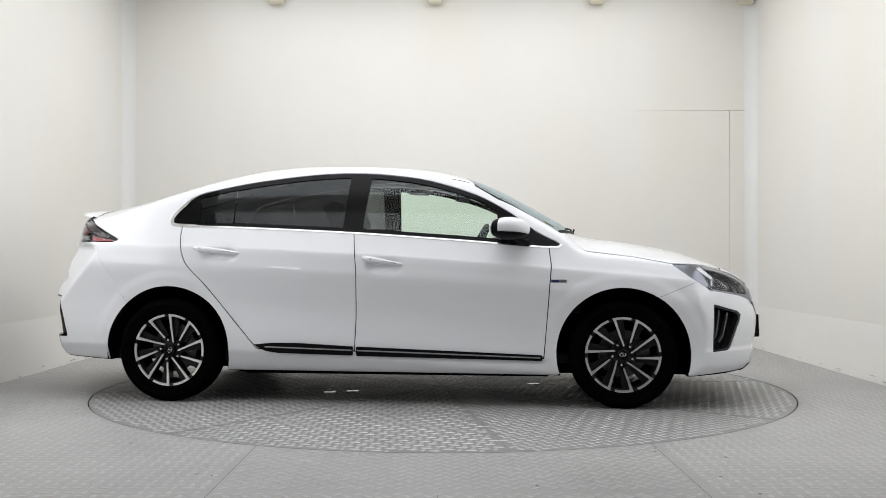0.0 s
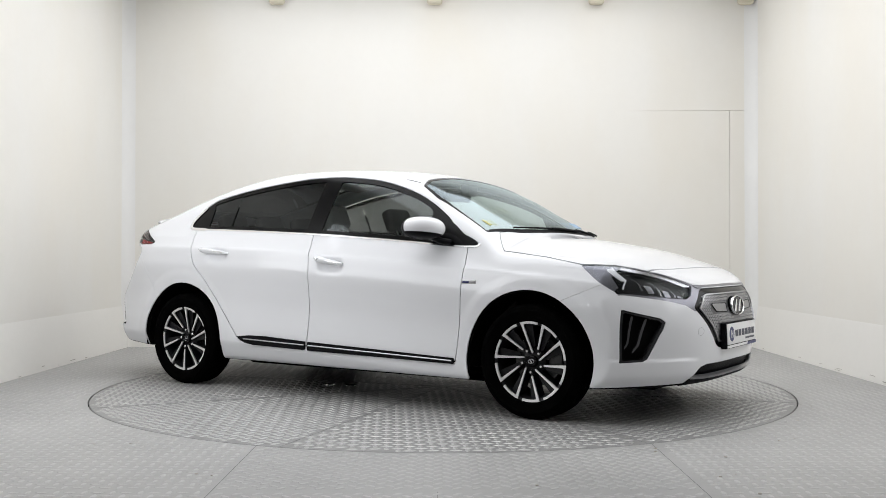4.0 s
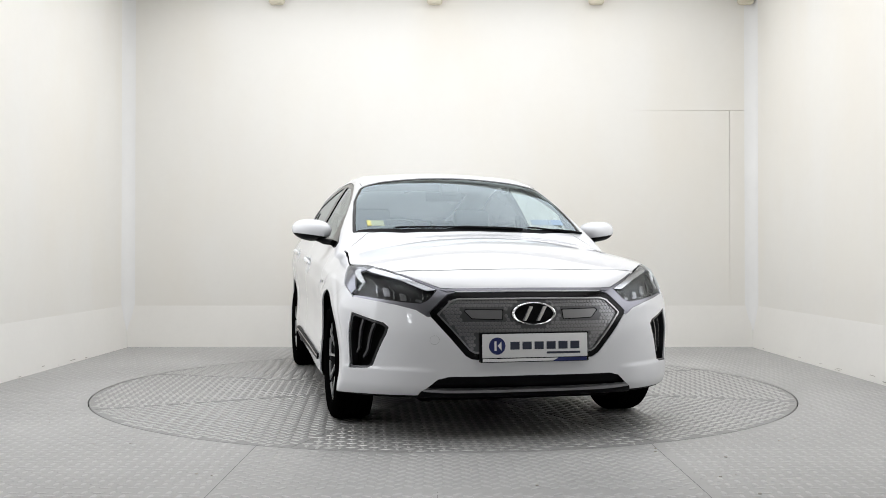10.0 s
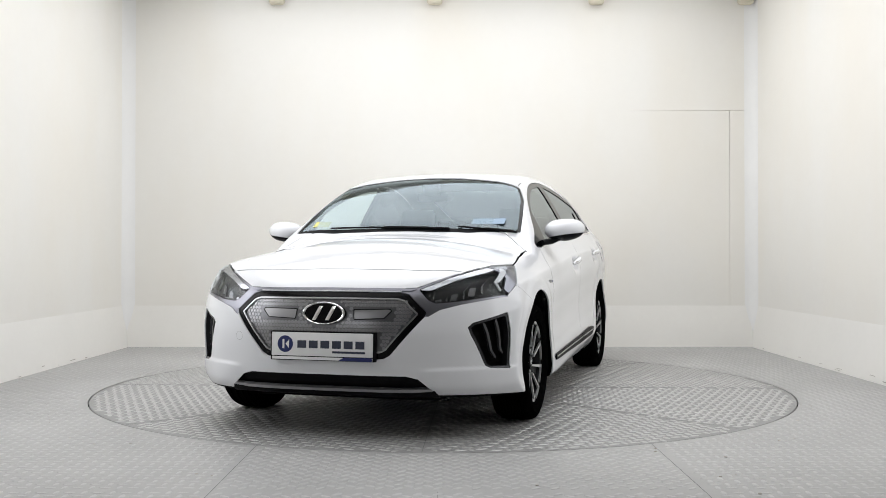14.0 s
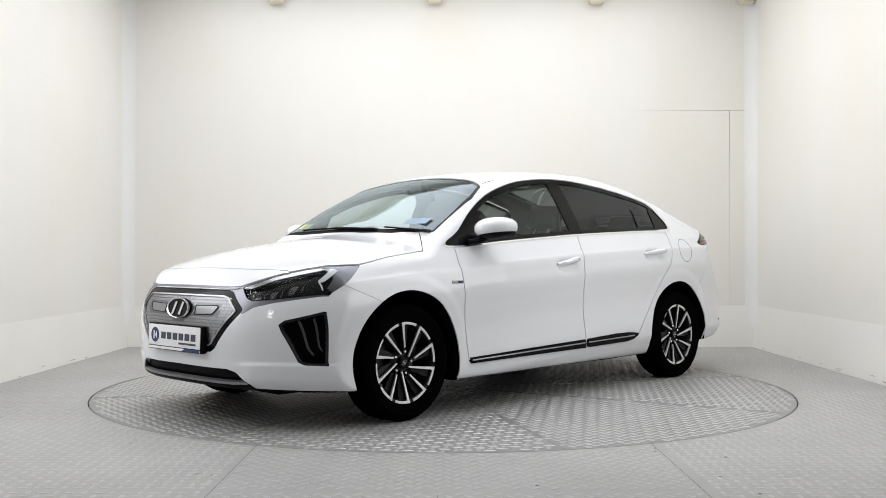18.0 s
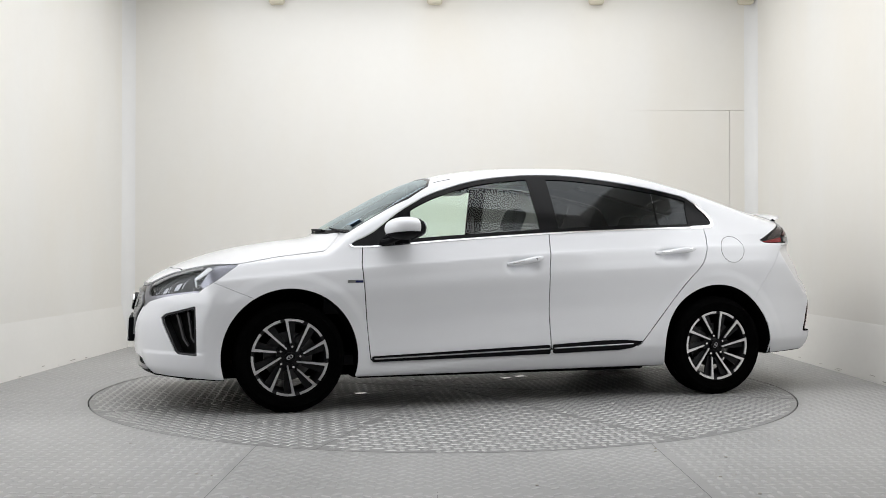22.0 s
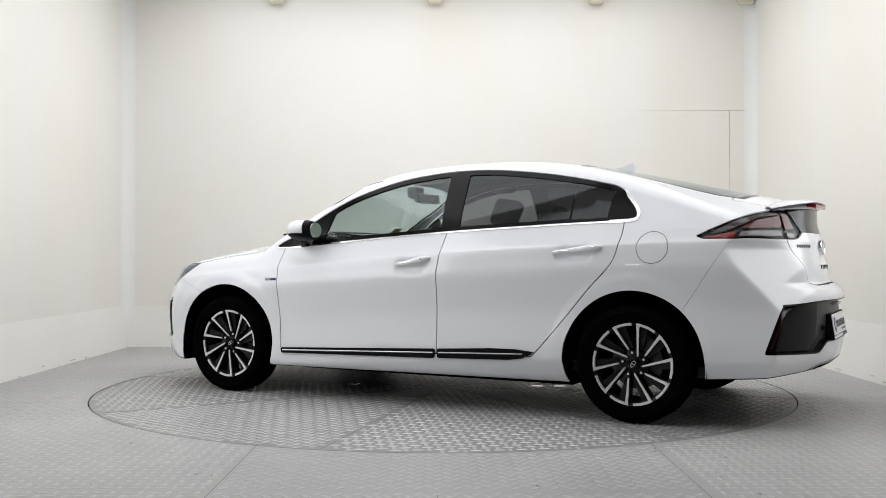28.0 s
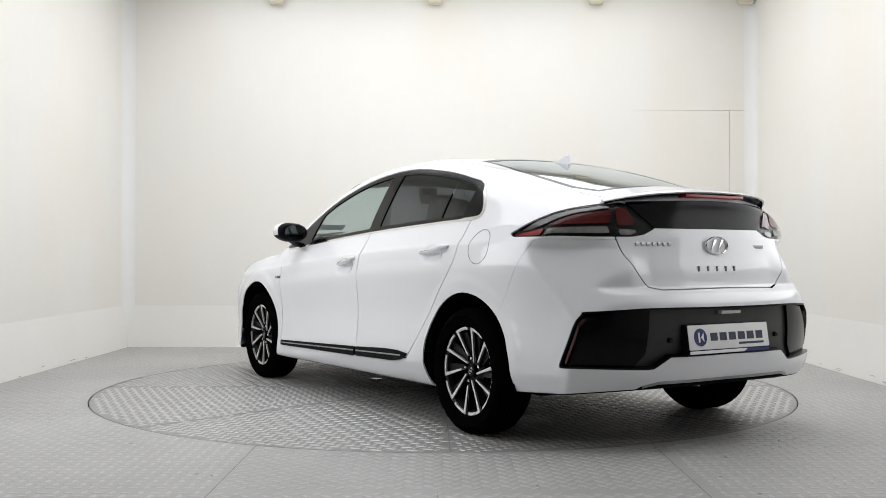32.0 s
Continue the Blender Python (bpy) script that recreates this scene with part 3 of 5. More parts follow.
# side windows as one dark band, and its panes
BAND = [(0.985, 0.927), (0.854, 1.022), (0.694, 1.139), (0.489, 1.249), (0.21, 1.337), (-0.037, 1.375), (-0.248, 1.388), (-0.496, 1.380),
        (-0.852, 1.336), (-1.134, 1.280), (-1.235, 1.250), (-1.30, 1.19), (-1.350, 1.13), (-1.362, 1.088), (-1.335, 1.064), (-1.2, 1.056),
        (-0.9, 1.045), (-0.227, 1.012), (0.4, 0.968)]
band = np.where(flank & (PZ > 0.85), outline(PX, PZ, smooth_line(BAND, 4), flank & (PZ > 0.85)), 9.0)
belt_gap = PZ - (belt(PX) + 0.012)
pane_f = both(band + 0.030, outline(PX, PZ, [(0.66, 0.90), (0.62, 1.14), (0.66, 1.5), (-0.145, 1.5), (-0.185, 0.9)], flank), -(belt_gap - 0.004))
pane_r = both(band + 0.030, outline(PX, PZ, [(-0.305, 0.9), (-0.275, 1.5), (-1.0, 1.5), (-0.955, 0.9)], flank), -(belt_gap - 0.004))
pane_q = both(band + 0.026, outline(PX, PZ, [(-0.975, 0.9), (-0.99, 1.5), (-1.4, 1.5), (-1.2, 1.2), (-1.175, 0.9)], flank), -(belt_gap - 0.004))
panes = any_of(pane_f, pane_r, pane_q)

# windscreen and hatch glass, seen from above
high = PZ > 0.97
screen = outline(PX, PY, [(1.105, -0.1), (1.10, 0.2), (1.075, 0.42), (1.0, 0.706), (0.80, 0.680), (0.62, 0.650), (0.482, 0.596), (0.43, 0.45), (0.405, 0.2), (0.40, -0.1)], high & (PX > 0.2))
hatch_glass = outline(PX, PY, [(-0.86, -0.1), (-0.88, 0.30), (-0.94, 0.485), (-1.3, 0.50), (-1.7, 0.475), (-1.84, 0.42), (-1.87, 0.2), (-1.875, -0.1)], (PZ > 1.15) & (PX < -0.7))

# doors, bonnet, hatch, bumpers, flap
door_f = outline(PX, PZ, [(0.925, 0.955), (0.943, 0.82), (0.925, 0.59), (0.899, 0.286), (-0.206, 0.316), (-0.2, 0.52), (-0.2, 0.79), (-0.23, 1.03)], flank)
door_r = outline(PX, PZ, smooth_line([(-0.205, 0.316), (-0.2, 0.52), (-0.2, 0.79), (-0.23, 1.03)], 4, False)[:12] + [(-0.23, 1.03), (-1.295, 1.08)]
                 + smooth_line([(-1.29, 1.04), (-1.285, 0.972), (-1.242, 0.836), (-1.117, 0.70), (-0.977, 0.535), (-0.814, 0.348), (-0.775, 0.326)], 5, False) + [(-0.775, 0.326)], flank)
bonnet = outline(PX, PY, [(1.085, -0.1), (1.08, 0.2), (1.055, 0.42), (1.03, 0.62), (1.088, 0.70), (1.143, 0.764), (1.155, 0.80), (1.16, 0.95), (1.95, 0.95), (1.93, 0.585), (1.975, 0.4), (1.995, 0.2),
                          (2.0, -0.1)], (PZ > 0.70) & (PX > 0.9))
bonnet_low = np.where(PX < 1.63, np.interp(PX, [1.0, 1.17, 1.42, 1.63], [0.925, 0.900, 0.870, 0.831]), np.interp(PY, [0.447, 0.60, 0.72, 0.95], [0.715, 0.785, 0.826, 0.84])) - PZ
bonnet = both(bonnet, bonnet_low)
bumper_f = both(np.where(PX > 1.3, 0, 9.0) + (1.551 + (PZ - 0.64) * 2.45 - PX) * 0.38, PZ - 0.84 + np.where(PX < 1.5, 9, 0))
bumper_f = np.where(PZ < 0.64, np.where(PX > 1.5, -0.1, 9.0), bumper_f)
bumper_f = both(bumper_f, 1.45 - PX)
seam_r = (PX + 1.63 + (PZ - 0.619) * 0.648) * 0.84
bumper_r = both(np.where(PX < -1.3, seam_r, 9.0), PZ - 0.945)
hatch = both(np.where(rear, outline(PY, PZ, [(-0.1, 0.728), (0.36, 0.722), (0.42, 0.735), (0.478, 0.80), (0.515, 0.88), (0.53, 0.96), (0.50, 1.06), (0.458, 1.13), (0.47, 1.3), (-0.1, 1.3)], PX < -1.80), 9.0), PX + 1.80)
lid = both(outline(PX, PY, [(-1.79, -0.1), (-1.79, 0.50), (-1.9, 0.47), (-2.3, 0.46), (-2.3, -0.1)], (PZ > 1.1) & (PX < -1.7)), 1.05 - PZ)
hatch = any_of(hatch, lid)
flap = np.where(PY > 0.4, np.hypot(PX + 1.459, PZ - 0.919) - 0.084, 9.0)

# lamps, grille, intakes, black rear panel
nose_side = front & (PZ > 0.2)
head = both(outline(PY, PZ, [(0.447, 0.715), (0.60, 0.785), (0.72, 0.826), (0.95, 0.84), (0.95, 0.66), (0.80, 0.684), (0.62, 0.657), (0.53, 0.650), (0.495, 0.665)], nose_side),
            outline(PX, PZ, [(1.622, 0.832), (1.745, 0.742), (1.83, 0.688), (1.87, 0.6), (2.4, 0.6), (2.4, 0.9), (1.6, 0.9)], nose_side))
head_trim = both(outline(PY, PZ, [(0.43, 0.722), (0.60, 0.79), (0.95, 0.70), (0.95, 0.668), (0.80, 0.673), (0.64, 0.642), (0.55, 0.618), (0.50, 0.585), (0.44, 0.60), (0.36, 0.70), (0.38, 0.722)], nose_side),
                 1.84 - PX)
GR = [(-0.1, 0.706), (0.36, 0.704), (0.405, 0.692), (0.492, 0.61), (0.485, 0.585), (0.33, 0.405), (0.30, 0.388), (0.25, 0.382), (-0.1, 0.382)]
grille = outline(PY, PZ, GR, front & (PX > 1.95))
intake = outline(PY, PZ, [(-0.1, 0.308), (0.40, 0.306), (0.455, 0.292), (0.515, 0.238), (0.42, 0.226), (-0.1, 0.222)], front & (PX > 1.95))
fog = outline(PX, PZ, [(1.862, 0.602), (2.02, 0.556), (2.042, 0.535), (2.035, 0.50), (1.97, 0.348), (1.95, 0.334), (1.855, 0.328)], front & (PY > 0.5))
tail_lamp = both(outline(PY, PZ, [(0.335, 0.998), (0.40, 0.968), (0.46, 0.959), (0.95, 0.961), (0.95, 1.15), (0.52, 1.128), (0.455, 1.122)], rear),
                 outline(PX, PZ, [(-1.672, 0.977), (-1.80, 1.040), (-1.92, 1.095), (-2.03, 1.126), (-2.4, 1.13), (-2.4, 0.9), (-1.72, 0.958)], rear))
rear_glass = outline(PY, PZ, [(-0.1, 0.998), (0.335, 0.998), (0.455, 1.112), (0.44, 1.125), (-0.1, 1.135)], PX < -1.95)
rear_black = both(outline(PY, PZ, [(-0.1, 0.652), (0.5, 0.645), (0.80, 0.628), (0.90, 0.62), (0.90, 0.38), (0.785, 0.385), (0.47, 0.373), (0.435, 0.376), (0.36, 0.425), (-0.1, 0.428)], rear),
                  outline(PX, PZ, [(-2.082, 0.655), (-2.087, 0.62), (-2.010, 0.39), (-2.025, 0.37), (-2.4, 0.37), (-2.4, 0.64)], rear))
diffuser = np.where(PX < -1.95, PZ - np.interp(PY, [0, 0.40, 0.48, 0.56, 0.9], [0.322, 0.318, 0.300, 0.20, 0.1]), 9.0)
underside = PZ - np.interp(PX, [-2.3, -2.0, -1.72, -1.5, -1.0, 1.0, 1.75, 2.3], [0.303, 0.268, 0.252, 0.236, 0.193, 0.193, 0.198, 0.222])
underside = any_of(underside, diffuser)

holes = any_of(wheel_holes, band, screen, hatch_glass, head, head_trim, grille, intake, fog, tail_lamp, rear_glass, rear_black, underside)
seams = any_of(door_f, door_r, bonnet, bumper_f + 0.0016, bumper_r + 0.0016, hatch)
skin_part("body_shell", (-holes, GAP - seams), PAINT, car, "glossy white painted roof, pillars, wings and sills", joined=True, flange=0.008)
skin_part("front_door", (door_f + GAP, -holes), PAINT, car, "white front door skin", flange=0.007)
skin_part("rear_door", (door_r + GAP, -holes, GAP - door_f), PAINT, car, "white rear door skin", flange=0.007)
skin_part("bonnet", (bonnet + np.where(PX > 1.85, 0.0042, 0.0018), -holes), PAINT, car, "white sculpted bonnet", joined=True, flange=0.006)
skin_part("front_bumper", (bumper_f + 0.0004, -holes, GAP - bonnet), PAINT, car, "white front bumper", joined=True, flange=0.006)
skin_part("rear_bumper", (bumper_r + 0.0004, -holes, GAP - hatch), PAINT, car, "white rear bumper", joined=True, flange=0.006)
tailgate = skin_part("tailgate", (hatch + GAP, -holes), PAINT, car, "white tailgate", joined=True, flange=0.008)
skin_part("underbody", (underside, -wheel_holes), UNDER, car, "black plastic underbody", joined=True, flange=0.0)
# black shells added inside the skin, so that panel gaps stay dark
skin_part("inner_shell", (-wheel_holes, PZ - belt(PX) + 0.03, np.where((PX > 1.0) | (PX < -1.75), 9, PZ - 1.2)), UNDER, car, "black inner shell added to block light through panel gaps", offset=-0.035, flange=0.0, joined=True)
for name, zone in (("front_gap_backing", 1.0 - PX), ("rear_gap_backing", PX + 1.75)):
    ends = (zone, -wheel_holes, -(screen), -(hatch_glass), np.where(PX < 0, PZ - 1.18, -1.0))
    skin_part(name, ends, UNDER, car, "black backing added to keep gaps by lamps and bumper dark", offset=-0.055, flange=0.0, joined=True)

# window band, panes and bright trim
skin_part("window_frame", (band + 0.004, -panes), GLOSSY_BLACK, car, "gloss black window frame and pillar", offset=-0.003, flange=0.012)
skin_part("front_side_window", pane_f, GLASS, car, "clear green-tinted side glass", offset=-0.008, flange=0.0)
skin_part("rear_side_window", pane_r, PRIVACY, car, "dark privacy glass", offset=-0.008, flange=0.0)
skin_part("quarter_window", pane_q, PRIVACY, car, "dark privacy quarter glass", offset=-0.008, flange=0.0)
low_edge = (band - np.where(PX < -1.2, 0.008, 0.0042), -(band + np.where(PX < -1.2, 0.010, 0.0048)), outline(PX, PZ, [(1.1, 0.8), (1.1, 0.935), (0.98, 0.945), (-0.227, 1.030), (-1.2, 1.074), (-1.30, 1.15), (-1.25, 1.27), (-1.4, 1.3), (-1.5, 1.0)], flank))
skin_part("window_trim", low_edge, BRIGHT_TRIM, car, "bright chrome waist line", offset=0.003, flange=0.005)
skin_part("windscreen_border", (screen + 0.003, -(screen + 0.020)), GLOSSY_BLACK, car, "black printed windscreen border", offset=-0.004, flange=0.004, joined=True)
skin_part("windscreen", screen + 0.020, SCREEN_GLASS, car, "clear curved windscreen", offset=-0.005, flange=0.0, joined=True)
skin_part("hatch_glass_border", (hatch_glass + 0.003, -(hatch_glass + 0.04)), GLOSSY_BLACK, car, "black printed rear glass border", offset=-0.004, flange=0.004, joined=True)
skin_part("hatch_glass", hatch_glass + 0.04, HATCH_GLASS, car, "dark sloping rear glass", offset=-0.005, flange=0.0, joined=True)


# ---- fittings of the car ----
def cpart(name, bm, mat, parent=None, label="", smooth=True):
    """A part given in the car's own plan."""
    bmesh.ops.translate(bm, vec=(-CX, -CY, 0), verts=bm.verts)
    return part(name, bm, mat, parent or car, label, smooth)


def seek(f, lo, hi):
    for _ in range(40):
        m = (lo + hi) / 2
        lo, hi = (lo, m) if f(m) > 0 else (m, hi)
    return lo


def at_side(x, z):
    return seek(lambda y: float(body(np.array([x]), np.array([y]), np.array([z]))[0]), 0.3, 1.1)


def at_front(y, z):
    return seek(lambda x: float(body(np.array([x]), np.array([abs(y)]), np.array([z]))[0]), 1.3, 2.6)


def at_rear(y, z):
    return -seek(lambda x: float(body(np.array([-x]), np.array([abs(y)]), np.array([z]))[0]), 1.3, 2.6)


def at_top(x, y):
    return seek(lambda z: float(body(np.array([x]), np.array([abs(y)]), np.array([z]))[0]), 0.6, 1.7)


# wheels
OUT = pose(0, 0, 0, -90, 0, 0)      # turns the lathe's axis to the car's left


def build_wheel():
    bm = bmesh.new()
    lathe(bm, [(0.2175, 0.079), (0.212, 0.076), (0.202, 0.072), (0.196, 0.055), (0.190, 0.02), (0.186, -0.08), (0.205, -0.088)], 60, OUT)
    lathe(bm, [(0.0, 0.040), (0.045, 0.044), (0.072, 0.030), (0.075, -0.02), (0.0, -0.03)], 40, OUT)
    wheel = part("wheel", bm, RIM_DARK, car, "sixteen-inch two-tone alloy wheel")
    bm = bmesh.new()
    prof = [(0.2165, 0.078), (0.222, 0.092), (0.227, 0.097), (0.230, 0.096), (0.250, 0.1035), (0.270, 0.1035), (0.273, 0.1055), (0.276, 0.103), (0.292, 0.097), (0.301, 0.088), (0.3065, 0.074)]
    for w in (0.052, 0.018, -0.018, -0.052):
        prof += [(0.3095, w + 0.005), (0.303, w + 0.004), (0.303, w - 0.004), (0.3095, w - 0.005)]
    prof += [(0.3065, -0.074), (0.292, -0.097), (0.25, -0.103), (0.208, -0.09)]
    lathe(bm, prof, 72, OUT)
    part("tyre", bm, RUBBER, wheel, "black road tyre")
    bm = bmesh.new()
    lathe(bm, [(0.05, -0.012), (0.138, -0.012), (0.138, -0.034), (0.05, -0.034)], 48, OUT)
    part("brake_disc", bm, DISC, wheel, "steel brake disc")
    bm = bmesh.new()
    box(bm, -0.16, -0.075, -0.07, 0.012, -0.05, 0.075, 0.012)
    part("brake_caliper", bm, DISC, wheel, "grey brake caliper")
    def polar(r, deg):
        return (r * math.cos(radians(deg)), r * math.sin(radians(deg)))

    def dished(bm, t, depth):
        for v in bm.verts:
            v.co.z -= depth * (1 - math.hypot(v.co.x, v.co.y) / 0.2165)
        bmesh.ops.transform(bm, matrix=t, verts=bm.verts)
        return bm

    for k in range(10):
        t = Matrix.Rotation(k * math.pi / 5, 4, "Y") @ OUT
        r0 = 0.079 if k % 2 else 0.046       # long and short blades take turns
        e = -0.023
        bm = bmesh.new()
        slab(bm, [(r0, e - 0.004), (r0 - 0.006, e + 0.002), (r0, e + 0.005), (0.14, e + 0.0062), (0.212, e + 0.0078)] + [polar(0.2165, d) for d in (-3.4, -8, -14, -20, -26, -33.0)]
             + [polar(0.2030, d) for d in (-33.0, -26, -20, -14, -10.6)] + [(0.198, e - 0.0085), (0.14, e - 0.0058)], 0.072, 0.082)
        part("spoke", dished(bm, t, 0.024), RIM, wheel, "machined silver spoke face", False)
        bm = bmesh.new()
        slab(bm, [(0.040, e - 0.004), (0.042, e + 0.004), (0.2, e + 0.004), (0.2, e - 0.006)], 0.0, 0.0715)
        slab(bm, [(0.07, e - 0.002), (0.199, e - 0.002), (0.190, -0.072), (0.150, -0.064), (0.075, e - 0.022)], 0.050, 0.060)
        part("spoke_web", dished(bm, t, 0.024), RIM_DARK, wheel, "dark painted spoke web", False)
    bm = bmesh.new()
    lathe(bm, [(0.0, 0.066), (0.026, 0.066), (0.031, 0.062), (0.032, 0.04)], 32, OUT)
    cap = part("hub_cap", bm, GLOSSY_BLACK, wheel, "black hub cap")
    bm = bmesh.new()
    lathe(bm, [(0.012, 0.0665), (0.014, 0.068), (0.016, 0.0665)], 24, OUT @ Matrix.Diagonal((1.25, 0.75, 1, 1)))
    box(bm, -0.004, 0.004, 0.0665, 0.068, -0.011, 0.011, 0, Matrix.Rotation(radians(24), 4, "Y"))
    part("cap_badge", bm, SATIN, cap, "small silver oval badge", False)
    for k in range(5):
        a = radians(9 + 72 * k)
        bm = bmesh.new()
        lathe(bm, [(0.0, 0.060), (0.0065, 0.060), (0.0085, 0.057), (0.0085, 0.04)], 6, OUT @ Matrix.Translation((0.060 * math.cos(a), 0.060 * math.sin(a), 0)))
        part("wheel_nut", bm, CHROME, wheel, "bright wheel nut", False)
    return wheel


wheel = build_wheel()
WY = 0.772
wheel.matrix_basis = pose(AXLE - CX, WY - CY, HUB_Z, 0, 30, 0)
for x, y, turn, roll in ((-AXLE, WY - 0.012, 0, 52), (AXLE, -WY, 180, 2), (-AXLE, -WY + 0.012, 180, 59)):
    copy_thing(wheel, pose(x - CX, y - CY, HUB_Z, 0, 0, turn) @ pose(0, 0, 0, 0, roll, 0))
for x in (AXLE, -AXLE):
    for s in (1, -1):
        bm = bmesh.new()
        m = Matrix.Translation((x, 0, 0.315)) @ pose(0, 0, 0, -90 * s, 0, 0)
        lathe(bm, [(0.0, 0.50), (0.388, 0.50), (0.388, 0.845)], 40, m, 0, 2 * math.pi)
        bmesh.ops.delete(bm, geom=[v for v in bm.verts if v.co.z < 0.20], context="VERTS")
        cpart("wheel_arch_liner", bm, UNDER, car, "black wheel arch liner")

# charging flap joint, left side only
bm = bmesh.new()
circle = []
for k in range(49):
    a = 2 * math.pi * k / 48
    x, z = -1.459 + 0.083 * math.cos(a), 0.919 + 0.083 * math.sin(a)
    circle.append((x, at_side(x, z), z))
rod(bm, circle, 0.0014, 6)
cpart("charging_flap_joint", bm, SEAM, car, "round joint of the charging flap")

# black slabs added between the wheels to deepen the shade under the car
for x0, x1, y, z in ((-0.95, 0.93, 0.62, 0.150), (0.935, 1.92, 0.50, 0.158), (-1.50, -0.955, 0.50, 0.175)):
    bm = bmesh.new()
    box(bm, x0, x1, -y, y, z, 0.23, 0.02)
    cpart("light_block_slab", bm, UNDER, car, "black slab added to block light under the car")

# towing-eye cover in the front bumper and the roof mouldings
bm = bmesh.new()
rod(bm, [(at_front(-0.472 + 0.021 * math.cos(a), 0.480 + 0.021 * math.sin(a)), -0.472 + 0.021 * math.cos(a), 0.480 + 0.021 * math.sin(a)) for a in [2 * math.pi * k / 32 for k in range(33)]], 0.0007, 6)
cpart("towing_cover_joint", bm, GRILLE_GREY, car, "round joint of the towing-eye cover")
for side in (1, -1):
    bm = bmesh.new()
    rod(bm, [(x, side * y, at_top(x, y) + 0.0005) for x, y in ((0.45, 0.575), (0.42, 0.574), (0.38, 0.572), (0.34, 0.570))], 0.002, 6)
    cpart("roof_moulding", bm, BLACK, car, "thin black roof moulding")

# sill strips
STRIP_F = [(0.890, 0.273), (0.893, 0.300), (0.885, 0.306), (-0.188, 0.344), (-0.196, 0.340), (-0.196, 0.296), (-0.188, 0.290)]
STRIP_R = [(-0.215, 0.292), (-0.215, 0.345), (-0.55, 0.362), (-0.70, 0.362), (-0.812, 0.351), (-0.79, 0.336), (-0.74, 0.314), (-0.66, 0.304)]
for nm, pts, line in (("front_sill_strip", STRIP_F, [(0.88, 0.291), (-0.188, 0.322)]),
                      ("rear_sill_strip", STRIP_R, [(-0.222, 0.323), (-0.745, 0.338)])):
    f = outline(PX, PZ, pts, flank)
    for strip, side in zip(skin_part(nm, f, BLACK, car, "black textured sill strip", offset=0.010, flange=0.014), (1, -1)):
        bm = bmesh.new()
        pts = []
        for k in range(13):
            x = line[0][0] + (line[1][0] - line[0][0]) * k / 12
            z = line[0][1] + (line[1][1] - line[0][1]) * k / 12
            pts.append((x, side * (at_side(x, z) + 0.0085), z))
        rod(bm, pts, 0.0046, 8)
        cpart("strip_insert", bm, SATIN, strip, "satin silver insert")

# door handles
for hx0, hx1, hz0, hz1 in ((0.070, -0.158, 0.826, 0.866), (-0.912, -1.190, 0.893, 0.924)):
    for s in (1, -1):
        pts = []
        for k in range(9):
            t = k / 8
            x, z = hx0 + (hx1 - hx0) * t, hz0 + (hz1 - hz0) * t ** 1.3
            bow = math.sin(math.pi * min(max(t, 0), 1)) ** 0.5
            pts.append((x, s * (at_side(x, z) + 0.004 + 0.026 * bow), z))
        bm = bmesh.new()
        rod(bm, pts, [0.006, 0.0095, 0.0115, 0.0125, 0.0135, 0.0145, 0.0145, 0.0125, 0.006], 12, 1.25)
        handle = cpart("door_handle", bm, PAINT, car, "white pull handle with bright edge")
        bm = bmesh.new()
        rod(bm, [(p[0], p[1] + s * 0.0085, p[2] + 0.004) for p in pts[1:-1]], 0.0045, 8)
        cpart("handle_trim", bm, CHROME, handle, "bright handle trim")
        if hx0 > 0:
            bm = bmesh.new()
            x, z = hx1 + 0.052, hz1 - 0.010
            box(bm, x - 0.006, x + 0.006, -0.003, 0.003, z - 0.005, z + 0.005, 0.001, Matrix.Translation((0, s * (at_side(x, z) + 0.035), 0)))
            cpart("handle_sensor", bm, GLOSSY_BLACK, handle, "small black handle sensor")

